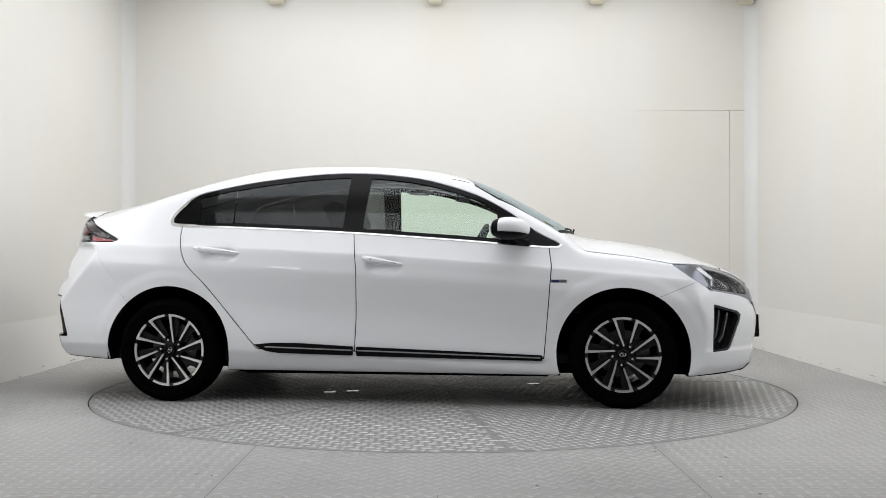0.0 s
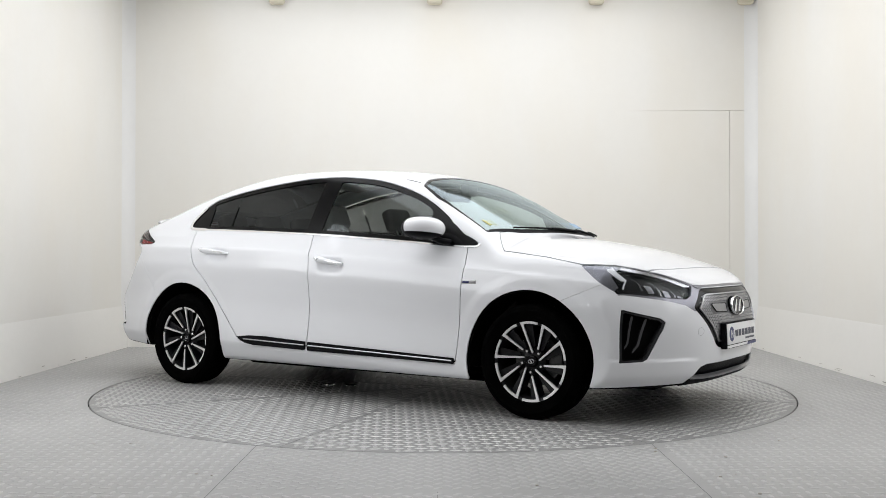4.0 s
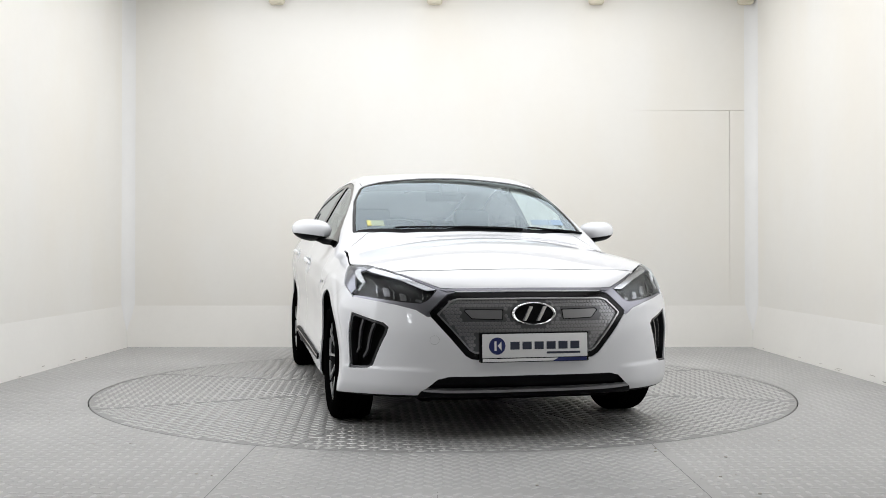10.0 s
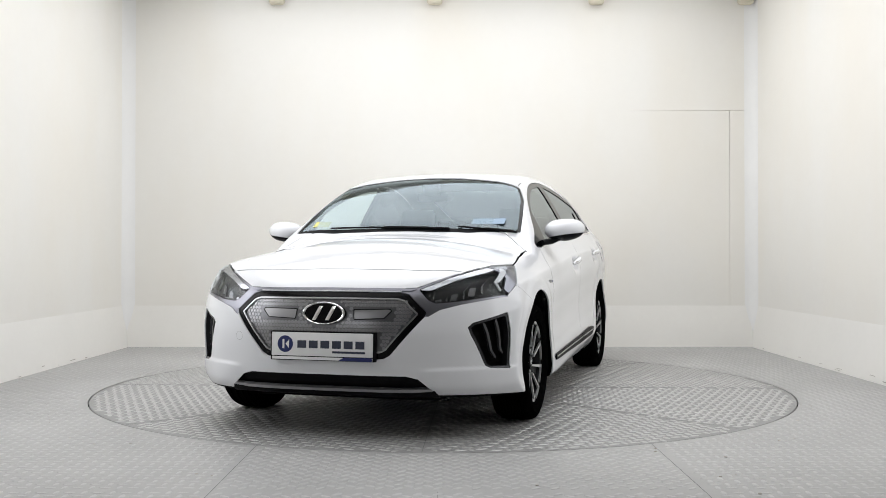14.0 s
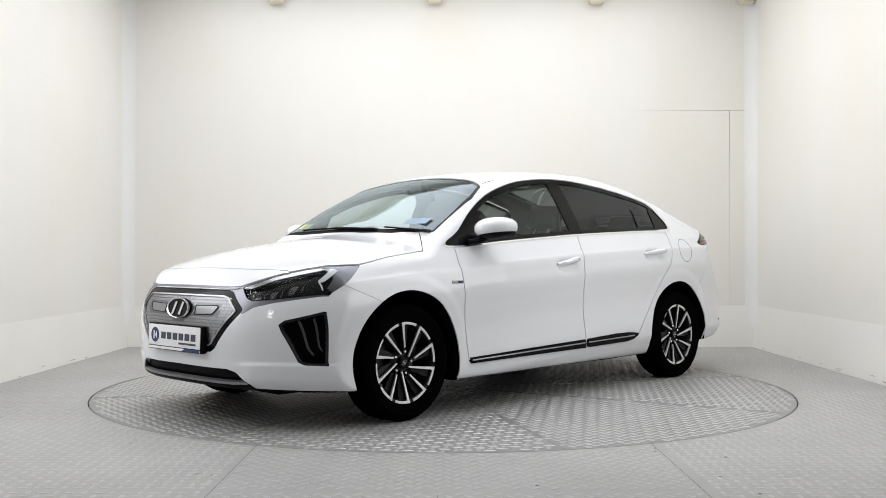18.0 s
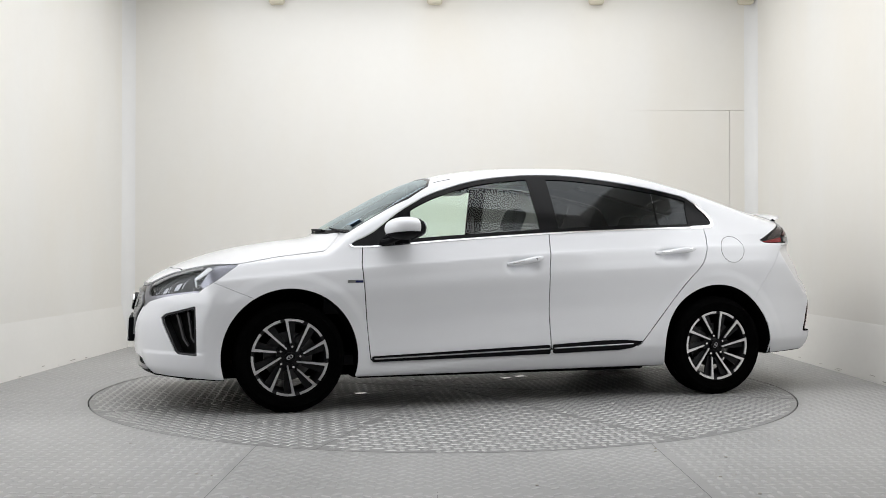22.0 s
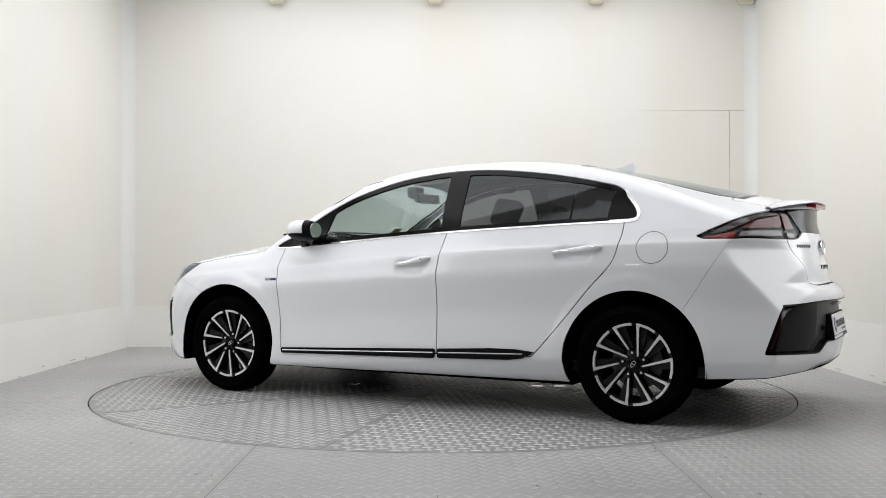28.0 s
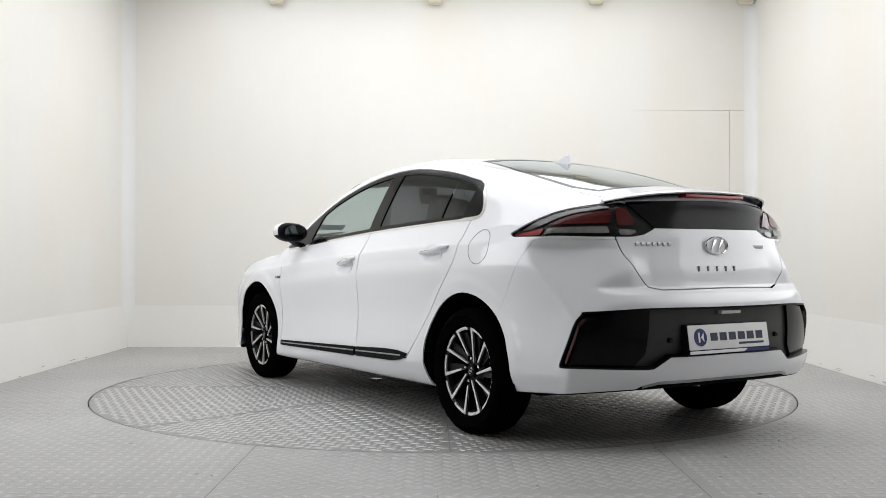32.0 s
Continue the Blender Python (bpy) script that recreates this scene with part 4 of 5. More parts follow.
# mirrors
for s in (1, -1):
    def mirror_half(which):
        """The white cap, the black lower shell, or the black frame round the glass."""
        bm = bmesh.new()
        ellipsoid(bm, (0, 0, 0), (1, 1, 1), None, 40, 28)
        for v in bm.verts:
            q = [math.copysign(abs(c) ** 0.93, c) for c in v.co]
            v.co = Vector((0.708 + 0.114 * q[0], 0.118 * q[1], 0.067 * q[2]))
        flat = set()
        for v in bm.verts:
            if v.co.x < 0.634:
                flat.add(v.index)
            v.co.x = max(v.co.x, 0.634)
        if which == "frame":
            bmesh.ops.bisect_plane(bm, geom=bm.verts[:] + bm.edges[:] + bm.faces[:], plane_co=(0.668, 0, 0), plane_no=(-1, 0, 0), clear_inner=True)
        else:
            bmesh.ops.delete(bm, geom=[f for f in bm.faces if all(v.index in flat for v in f.verts)], context="FACES")
            bmesh.ops.bisect_plane(bm, geom=bm.verts[:] + bm.edges[:] + bm.faces[:], plane_co=(0.668, 0, 0), plane_no=(1, 0, 0), clear_inner=True)
        for v in bm.verts:
            if v.co.y > 0:
                v.co.z += 0.10 * v.co.y
                v.co.x -= 0.25 * v.co.y
        if which != "frame":
            bmesh.ops.bisect_plane(bm, geom=bm.verts[:] + bm.edges[:] + bm.faces[:], plane_co=(0, 0, -0.030), plane_no=(0, -0.14, 1) if which == "cap" else (0, 0.14, -1),
                                   clear_inner=True, clear_outer=False)
        for v in bm.verts:
            if which == "shell":
                v.co.y *= 0.985
                v.co.z = -0.028 + (v.co.z + 0.028) * 0.85
            v.co += Vector((0, 0.912, 1.030))
            v.co.y *= s
        if s < 0:
            bmesh.ops.reverse_faces(bm, faces=bm.faces)
        return bm
    mir = cpart("side_mirror", mirror_half("cap"), PAINT, car, "white door mirror with black underside")
    cpart("mirror_base", mirror_half("shell"), BLACK, mir, "black mirror underside")
    cpart("mirror_frame", mirror_half("frame"), BLACK, mir, "black frame round the mirror glass")
    bm = bmesh.new()
    slab(bm, [(0.080 * math.cos(a), 0.046 * math.sin(a)) for a in [k * math.pi / 14 for k in range(28)]], -0.003, 0.003,
         Matrix.Translation((0.618, s * 0.912, 1.034)) @ pose(0, 0, 0, 90, 0, 90 + s * 12))
    cpart("mirror_glass", bm, MIRROR, mir, "mirror glass")
    bm = bmesh.new()
    rod(bm, [(0.80, s * 0.795, 0.955), (0.77, s * 0.84, 0.962), (0.735, s * 0.885, 0.985)], 0.030, 10, 0.6)
    cpart("mirror_arm", bm, BLACK, mir, "black mirror arm")
    bm = bmesh.new()
    rod(bm, [(0.66, s * 1.022, 1.036), (0.70, s * 1.017, 1.034), (0.745, s * 1.0, 1.031)], 0.0035, 8)
    cpart("mirror_repeater", bm, CHROME, mir, "thin bright indicator strip")

# head lamps
def lamp_patch(name, u, v, pts, mat, parents, off, where, base, label=""):
    f = (outline(u, v, pts, where), base)
    for ob, side in zip(parents, (1, -1)):
        skin_part(name, f, mat, ob, label, offset=off, flange=0.008, sides=(side,))


lamps = skin_part("head_lamp", head + 0.001, LAMP_DARK, car, "dark full-LED head lamp", offset=-0.034, flange=0.0)
lamp_patch("reflector", PX, PZ, [(1.60, 0.86), (1.84, 0.86), (1.80, 0.77), (1.84, 0.715), (1.80, 0.66), (1.60, 0.7)], TRIM_GREY, lamps, -0.006, nose_side, head + 0.0012, "silver rear reflector")
lamp_patch("light_guide", PX, PZ, [(1.766, 0.806), (1.792, 0.815), (1.868, 0.750), (1.862, 0.700), (1.855, 0.700), (1.860, 0.745), (1.845, 0.748)], LED, lamps, -0.004, nose_side, head + 0.006, "white chevron light guide")
for k, y in enumerate((0.745, 0.672, 0.602)):
    z = 0.772 - 0.028 * k
    lamp_patch("light_guide", PY, PZ, [(y, z), (y - 0.008, z - 0.003), (y - 0.030, z - 0.035), (y - 0.027, z - 0.075), (y - 0.019, z - 0.075), (y - 0.022, z - 0.035)], LAMP_BOWL, lamps, -0.018, nose_side, head + 0.010, "smoked lamp divider")
    lamp_patch("projector", PY, PZ, [(y - 0.045, z - 0.035), (y - 0.075, z - 0.045), (y - 0.078, z - 0.085), (y - 0.05, z - 0.085)], LAMP_BOWL, lamps, -0.028, nose_side, head + 0.012, "glossy lamp projector")
lamp_patch("reflector", PY, PZ, [(0.447, 0.715), (0.60, 0.785), (0.72, 0.826), (0.78, 0.834), (0.73, 0.800), (0.60, 0.758), (0.50, 0.712)], LAMP_SILVER, lamps, -0.006, nose_side, head + 0.0012, "silver upper reflector")
for k in range(3):
    y = 0.548 - 0.020 * k
    lamp_patch("indicator_rib", PY, PZ, [(y, 0.715), (y - 0.003, 0.715), (y - 0.014, 0.690), (y - 0.008, 0.665), (y - 0.005, 0.665), (y - 0.010, 0.690)], CLEAR_LENS, lamps, -0.016, nose_side, head + 0.008, "pale indicator rib")
for ob, side in zip(lamps, (1, -1)):
    skin_part("lamp_lens", head + 0.002, LAMP_GLASS, ob, "clear lamp lens", offset=-0.0015, flange=0.0, sides=(side,))
skin_part("head_lamp_trim", (head_trim + 0.001, 0.001 - head, 0.001 - grille), TRIM_GREY, car, "grey satin chrome trim under the lamp", offset=-0.003, flange=0.01)

# grille
g = skin_part("grille", (grille + 0.001, -(grille + 0.034)), GLOSSY_BLACK, car, "gloss black hexagonal grille frame", offset=-0.006, flange=0.02, joined=True)
skin_part("grille_rim", (grille + 0.030, -(grille + 0.037)), SATIN, g, "satin silver grille outline", offset=0.001, flange=0.008, joined=True)
skin_part("grille_panel", grille + 0.034, DARK_CHROME, g, "closed silver-grey grille panel", offset=-0.0085, flange=0.0, joined=True)
skin_part("grille_top_strip", (outline(PY, PZ, [(-0.1, 0.722), (0.38, 0.719), (0.44, 0.716), (0.40, 0.704), (0.36, 0.708), (-0.1, 0.710)], front), -head), TRIM_GREY, g, "grey chrome strip over the grille", offset=0.001, flange=0.008, joined=True)
slot = outline(PY, PZ, [(0.145, 0.622), (0.325, 0.626), (0.335, 0.615), (0.30, 0.578), (0.15, 0.572)], front & (PX > 1.95))
skin_part("air_flap", slot + 0.003, GRILLE_GREY, g, "silver-grey air flap", offset=-0.006, flange=0.0)
skin_part("air_flap_rim", (slot, -(slot + 0.0035)), BLACK, g, "thin dark air flap joint", offset=-0.004, flange=0.003)
# small raised hexagons all over the grille panel
hy, hz = [], []
for i in range(-27, 28):
    for j in range(17):
        y, z = i * 0.0176 + (0.0088 if j % 2 else 0), 0.404 + j * 0.0168
        if abs(y) > 0.435 - max(0, 0.60 - z) * 0.83 - max(0, z - 0.62) or z > 0.672:
            continue
        if 0.135 < abs(y) < 0.345 and 0.562 < z < 0.636 and not (0.155 < abs(y) < 0.305 and 0.585 < z < 0.612):
            continue
        if (y / 0.125) ** 2 + ((z - 0.60) / 0.068) ** 2 > 1 and not (abs(y) < 0.29 and z < 0.52):
            hy.append(y)
            hz.append(z)
hy, hz = np.array(hy), np.array(hz)
corners = [(math.cos(radians(60 * k + 30)), math.sin(radians(60 * k + 30))) for k in range(6)]
yy = np.concatenate([hy[:, None] + r * np.array([c for c, _ in corners]) for r in (0.0098, 0.0080)], 1)
zz = np.concatenate([hz[:, None] + r * np.array([c for _, c in corners]) for r in (0.0098, 0.0080)], 1)
near, far = np.full_like(yy, 1.6), np.full_like(yy, 2.5)
for _ in range(24):
    mid = (near + far) / 2
    inside = body(mid, np.abs(yy), zz) < 0
    near, far = np.where(inside, mid, near), np.where(inside, far, mid)
near[:, :6] -= 0.0090
near[:, 6:] -= 0.0066
hexes = np.stack([near - CX, yy - CY, zz], -1).reshape(-1, 3).tolist()
faces = []
for n in range(0, len(hexes), 12):
    faces.append(tuple(range(n + 6, n + 12)))
    faces += [(n + k, n + (k + 1) % 6, n + 6 + (k + 1) % 6, n + 6 + k) for k in range(6)]
hex_ob = new("grille_pattern", raw_mesh("grille_pattern", hexes, faces, GRILLE_GREY))
hex_ob.parent = g
tagged(hex_ob, "small raised hexagons of the grille panel", kind="stuff")


def oval(n=40, a=1.0, b=1.0):
    return [(a * math.cos(2 * math.pi * k / n), b * math.sin(2 * math.pi * k / n)) for k in range(n)]


FACE_F = pose(0, 0, 0, 90, 0, 90)       # a flat drawing (a, b) set upright facing the car's front: a to its left
FACE_R = pose(0, 0, 0, 90, 0, -90)      # facing the car's rear


def emblem(centre, tilt, face, a, b, parent, disc=True):
    m = Matrix.Translation(centre) @ face @ pose(0, 0, 0, tilt, 0, 0)
    bm = bmesh.new()
    if disc:
        slab(bm, oval(40, a, b), -0.02, 0.004, m)
    else:
        slab(bm, oval(40, a * 0.86, b * 0.86), -0.006, 0.002, m)
    e = cpart("emblem", bm, GLOSSY_BLACK if disc else PAINT, parent, "oval badge with a bright rim")
    bm = bmesh.new()
    n = 48
    rings = []
    for r, h in ((1.0, 0.0), (1.0, 0.008), (0.95, 0.012), (0.88, 0.008), (0.88, 0.0)):
        rings.append([bm.verts.new(m @ Vector((a * r * math.cos(2 * math.pi * k / n), b * r * math.sin(2 * math.pi * k / n), h))) for k in range(n)])
    for lo_, hi_ in zip(rings, rings[1:]):
        for k in range(n):
            bm.faces.new((lo_[k], lo_[(k + 1) % n], hi_[(k + 1) % n], hi_[k]))
    cpart("emblem_rim", bm, CHROME, e, "bright oval rim")
    bm = bmesh.new()
    for dx in (-0.42, 0.20):
        slab(bm, [(a * (dx - 0.12), -b * 0.60), (a * (dx + 0.06), -b * 0.64), (a * (dx + 0.40), b * 0.60), (a * (dx + 0.22), b * 0.64)], 0.002, 0.009, m, 0.0015)
    cpart("emblem_bars", bm, CHROME, e, "bright slanted bars")
    return e


ex = at_front(0, 0.60)
emblem((ex + 0.004, 0, 0.600), -6, FACE_F, 0.109, 0.055, g)


def number_plate(x, z, face, tilt, y):
    """A white dealer plate: round blue mark, a row of dark bars and a blue corner in a black holder."""
    m = Matrix.Translation((x, y, z)) @ face @ pose(0, 0, 0, tilt, 0, 0)
    bm = bmesh.new()
    box(bm, -0.268, 0.268, -0.078, 0.062, -0.030, 0.004, 0.006, m)
    holder = cpart("number_plate", bm, BLACK, car, "white dealer plate in a black holder")
    bm = bmesh.new()
    box(bm, -0.260, 0.260, -0.056, 0.056, 0.004, 0.0085, 0.003, m)
    cpart("plate", bm, PLATE_WHITE, holder, "white plastic plate")
    bm = bmesh.new()
    box(bm, -0.258, 0.258, -0.074, -0.060, 0.004, 0.007, 0.001, m)
    cpart("holder_rail", bm, PLATE_WHITE, holder, "pale lower holder rail")
    bm = bmesh.new()
    slab(bm, [(0.085, -0.075), (0.256, -0.075), (0.256, -0.059), (0.115, -0.059)], 0.0072, 0.0088, m)
    cpart("rail_flash", bm, INK_BLUE, holder, "navy blue rail end")
    bm = bmesh.new()
    slab(bm, oval(32, 0.040, 0.040), 0.0086, 0.0100, m @ Matrix.Translation((-0.188, 0.0, 0)))
    mark = cpart("plate_mark", bm, INK_BLUE, holder, "round blue mark")
    bm = bmesh.new()
    slab(bm, [(-0.202, -0.022), (-0.192, -0.022), (-0.192, 0.022), (-0.202, 0.022)], 0.0102, 0.0112, m)
    slab(bm, [(-0.186, 0.0), (-0.168, -0.021), (-0.168, 0.021)], 0.0102, 0.0112, m)
    cpart("mark_shape", bm, PLATE_WHITE, mark, "white plain shape", False)
    for k in range(6):
        bm = bmesh.new()
        a0 = -0.124 + k * 0.0595
        box(bm, a0, a0 + 0.045, -0.018, 0.018, 0.0086, 0.0098, 0, m)
        cpart("plate_bar", bm, INK_DARK, holder, "dark slate bar", False)
    bm = bmesh.new()
    box(bm, 0.055, 0.222, -0.040, -0.030, 0.0086, 0.0096, 0, m)
    cpart("plate_bar", bm, INK_DARK, holder, "thin dark slate bar", False)
    return holder


number_plate(2.222, 0.452, FACE_F, -2, 0.0)

# lower intake and lip, fog recesses
skin_part("lower_intake", intake + 0.001, BLACK, car, "black lower air intake", offset=-0.028, flange=0.0, joined=True)
skin_part("intake_lip", (outline(PY, PZ, [(-0.1, 0.243), (0.42, 0.243), (0.513, 0.246), (0.520, 0.236), (0.42, 0.230), (-0.1, 0.230)], front)), SATIN, car, "satin silver lip of the intake", offset=0.006, flange=0.02, joined=True)
skin_part("lip_spoiler", (outline(PY, PZ, [(-0.1, 0.230), (0.42, 0.230), (0.525, 0.236), (0.545, 0.20), (-0.1, 0.195)], front)), BLACK, car, "black lower lip", offset=0.004, flange=0.03, joined=True)
fogs = skin_part("daytime_lamp", fog + 0.001, UNDER, car, "black recessed daytime lamp housing", offset=-0.045, flange=0.0)
for ob, side in zip(fogs, (1, -1)):
    skin_part("lamp_surround", (fog + 0.001, -(fog + 0.012)), FOG_TRIM, ob, "dark satin lamp surround", offset=-0.005, flange=0.04, sides=(side,))
    for pts in ([(1.966, 0.556), (1.976, 0.552), (1.943, 0.415), (1.916, 0.374), (1.909, 0.378), (1.934, 0.418)],
                [(1.909, 0.572), (1.919, 0.568), (1.900, 0.425), (1.883, 0.394), (1.877, 0.398), (1.892, 0.428)]):
        skin_part("light_guide", (outline(PX, PZ, pts, front & (PY > 0.4)), fog + 0.008), GUIDE, ob, "pale grey light guide", offset=-0.022, flange=0.016, sides=(side,))

# small wing badges
for s in (1, -1):
    x, z = 0.985, 0.731
    y = at_side(x, z)
    bm = bmesh.new()
    box(bm, x - 0.045, x + 0.045, s * y - 0.003, s * y + 0.003, z - 0.009, z + 0.009, 0.002)
    bad = cpart("wing_badge", bm, SATIN, car, "small silver wing badge")
    bm = bmesh.new()
    box(bm, x - 0.042, x + 0.0, s * y - 0.0042, s * y + 0.0042, z - 0.006, z + 0.006, 0.001)
    cpart("badge_bar", bm, INK_BLUE, bad, "blue badge bar")

# wipers and scuttle
for y0, y1 in ((0.30, -0.46), (0.69, 0.345)):
    pts = []
    for k in range(9):
        y = y0 + (y1 - y0) * k / 8
        x = 1.082 - 0.15 * (y * y) - 0.02 * (k / 8)
        pts.append((x, y, at_top(x, y) + 0.006))
    bm = bmesh.new()
    rod(bm, pts, 0.0065, 8, 0.8)
    blade = cpart("wiper", bm, BLACK, car, "black windscreen wiper")
    bm = bmesh.new()
    rod(bm, [(p[0] + 0.018, p[1], p[2] + 0.002) for p in pts[:5]], 0.006, 8)
    cpart("wiper_arm", bm, BLACK, blade, "black wiper arm")
skin_part("scuttle", (outline(PX, PY, [(1.105, -0.1), (1.10, 0.2), (1.075, 0.42), (1.0, 0.70), (0.985, 0.66), (1.045, 0.40), (1.068, 0.2), (1.07, -0.1)], high)), BLACK, car, "black scuttle panel under the windscreen", offset=-0.001, flange=0.005, joined=True)

# shark-fin aerial
bm = bmesh.new()
z0 = at_top(-1.02, 0)
fin = [(-0.90, z0 - 0.004), (-0.97, z0 + 0.004), (-1.03, z0 + 0.013), (-1.075, z0 + 0.032), (-1.09, z0 + 0.035), (-1.10, z0 + 0.03), (-1.105, z0 - 0.02), (-0.95, z0 - 0.02)]
slab(bm, fin, -0.011, 0.011, pose(0, 0, 0, 90, 0, 0), 0.006)
for v in bm.verts:
    v.co.y *= max(0.25, 1 - (v.co.z - z0) / 0.075)
cpart("aerial", bm, PAINT, car, "white shark-fin aerial")

# rear: spoiler, high brake lamp, black panel, lamps
bm = bmesh.new()
ny = 41
grid = []
for k in range(ny):
    y = -0.525 + 1.05 * k / (ny - 1)
    q = (y / 0.525) ** 2
    tip = -2.178 + 0.15 * q * q + 0.03 * q
    x0 = -1.99 + 0.03 * q
    z0, z1 = at_top(x0, y) + 0.002, at_top(-2.02, y) - 0.030 - 0.012 * q
    zt = 1.176 - 0.028 * q - 0.02 * q ** 3
    prof = [(x0, z0), ((x0 + tip) / 2, (z0 + zt) / 2 + 0.006), (tip + 0.012, zt), (tip, zt - 0.007), (tip + 0.010, zt - 0.012), (-2.08 + 0.08 * q, zt - 0.020), (x0, z0 - 0.020)]
    grid.append([bm.verts.new((x, y, z)) for x, z in prof])
low = bmesh.new()
for p, q in zip(grid, grid[1:]):
    for i in range(6):
        if i < 4:
            bm.faces.new((p[i], p[i + 1], q[i + 1], q[i]))
        else:
            low.faces.new([low.verts.new(v.co) for v in (p[i], p[i + 1], q[i + 1], q[i])])
bmesh.ops.remove_doubles(low, verts=low.verts, dist=1e-5)
bmesh.ops.recalc_face_normals(bm, faces=bm.faces)
spoiler = cpart("spoiler", bm, PAINT, car, "white lip spoiler over the tail")
cpart("spoiler_underside", low, GLOSSY_BLACK, spoiler, "black underside of the spoiler")
bm = bmesh.new()
box(bm, -2.171, -2.12, -0.19, 0.19, 1.141, 1.157, 0.004)
cpart("brake_lamp", bm, RED, spoiler, "red high brake lamp strip")
skin_part("rear_panel_glass", rear_glass + 0.001, GLOSSY_BLACK, car, "gloss black lower rear glass", offset=-0.004, flange=0.01, joined=True)
tails = skin_part("tail_lamp", tail_lamp + 0.001, LAMP_DARK, car, "dark-framed red and clear tail lamp", offset=-0.016, flange=0.0)
lamp_patch("red_lens", PX, PZ, [(-1.70, 0.974), (-1.82, 0.994), (-1.872, 1.005), (-1.86, 0.968), (-1.72, 0.965)], RED, tails, -0.008, rear, tail_lamp + 0.011, "red lens tip")
lamp_patch("red_lens", PX, PZ, [(-1.89, 1.022), (-1.96, 1.064), (-2.05, 1.085), (-2.05, 1.022), (-1.91, 1.016)], RED_DARK, tails, -0.006, rear & (PY > 0.525), tail_lamp + 0.012, "dark red lens")
lamp_patch("smoked_lens", PX, PZ, [(-1.73, 0.985), (-1.845, 1.052), (-1.95, 1.102), (-2.06, 1.118), (-2.06, 1.100), (-1.96, 1.076), (-1.86, 1.020), (-1.80, 0.997)], LENS_PINK, tails, -0.006, rear & (PY > 0.525), tail_lamp + 0.009, "smoky dark upper lens")
lamp_patch("clear_lens", PX, PZ, [(-1.895, 1.002), (-2.05, 1.008), (-2.06, 0.978), (-1.88, 0.975)], SMOKED, tails, -0.006, rear & (PY > 0.525), tail_lamp + 0.012, "clear reversing lens")
lamp_patch("clear_lens", PY, PZ, [(0.506, 0.996), (0.45, 0.994), (0.42, 0.988), (0.45, 0.972), (0.506, 0.970)], SMOKED, tails, -0.006, rear, tail_lamp + 0.012, "clear inner lens")
lamp_patch("red_lens", PY, PZ, [(0.508, 1.10), (0.508, 1.01), (0.42, 1.02), (0.46, 1.09)], RED_DARK, tails, -0.007, rear, tail_lamp + 0.012, "dark red inner lens")
for ob, side in zip(tails, (1, -1)):
    skin_part("lamp_lens", tail_lamp + 0.002, TAIL_GLASS, ob, "clear outer lamp lens", offset=-0.0015, flange=0.0, sides=(side,))
seam_tail = np.where(rear, np.abs(PY - 0.520) - 0.002, 9.0)
skin_part("lamp_joint", (seam_tail, tail_lamp), SEAM, car, "dark joint between lamp halves", offset=0.0005, flange=0.0)

# rear bumper insert with reflectors, plate and sensors
insert = skin_part("bumper_insert", rear_black + 0.001, INSERT, car, "satin black bumper insert", offset=-0.040, flange=0.0, joined=True)
skin_part("insert_edge", (rear_black + 0.001, -(rear_black + 0.008)), GLOSSY_BLACK, insert, "gloss black insert edge", offset=-0.003, flange=0.040, joined=True)
pod = outline(PY, PZ, [(0.45, 0.70), (0.95, 0.70), (0.95, 0.34), (0.56, 0.34), (0.475, 0.44)], rear)
skin_part("insert_pod", (rear_black + 0.010, pod), GLOSSY_BLACK, insert, "gloss black outer pod", offset=-0.026, flange=0.012)
for side in (1, -1):
    f = outline(PX, PZ, [(-2.096, 0.605), (-2.112, 0.605), (-2.046, 0.405), (-2.032, 0.405)], rear & (PY > 0.5))
    skin_part("reflector", f, REFLECTOR_RED, insert, "slim dark red reflector", offset=-0.012, flange=0.016, sides=(side,))
    bm = bmesh.new()
    y = 0.345 * side
    x = at_rear(y, 0.50)
    lathe(bm, [(0.0, 0.006), (0.010, 0.006), (0.012, 0.0), (0.012, -0.03)], 20, Matrix.Translation((x + 0.034, y, 0.50)) @ FACE_R)
    cpart("parking_sensor", bm, GLOSSY_BLACK, insert, "round parking sensor")
number_plate(-2.258, 0.508, FACE_R, -9, 0.014)
bm = bmesh.new()
box(bm, -2.268, -2.225, -0.060, 0.065, 0.610, 0.626, 0.005)
cpart("plate_lamp", bm, CLEAR_LENS, insert, "small clear plate lamp")
bm = bmesh.new()
slab(bm, [(-2.205, 0.315), (-2.19, 0.285), (-2.05, 0.262), (-1.75, 0.245), (-1.75, 0.30)], -0.40, 0.40, pose(0, 0, 0, 90, 0, 0), 0.008)
cpart("diffuser", bm, BLACK, car, "black rear diffuser")
skin_part("diffuser_line", (np.where(PX < -1.95, np.abs(PZ - np.interp(PY, [0, 0.40, 0.48, 0.56, 0.9], [0.318, 0.314, 0.296, 0.196, 0.1])) - 0.006, 9.0), PY - 0.47), SATIN, car, "satin silver line over the diffuser", offset=0.003, flange=0.006, joined=True)

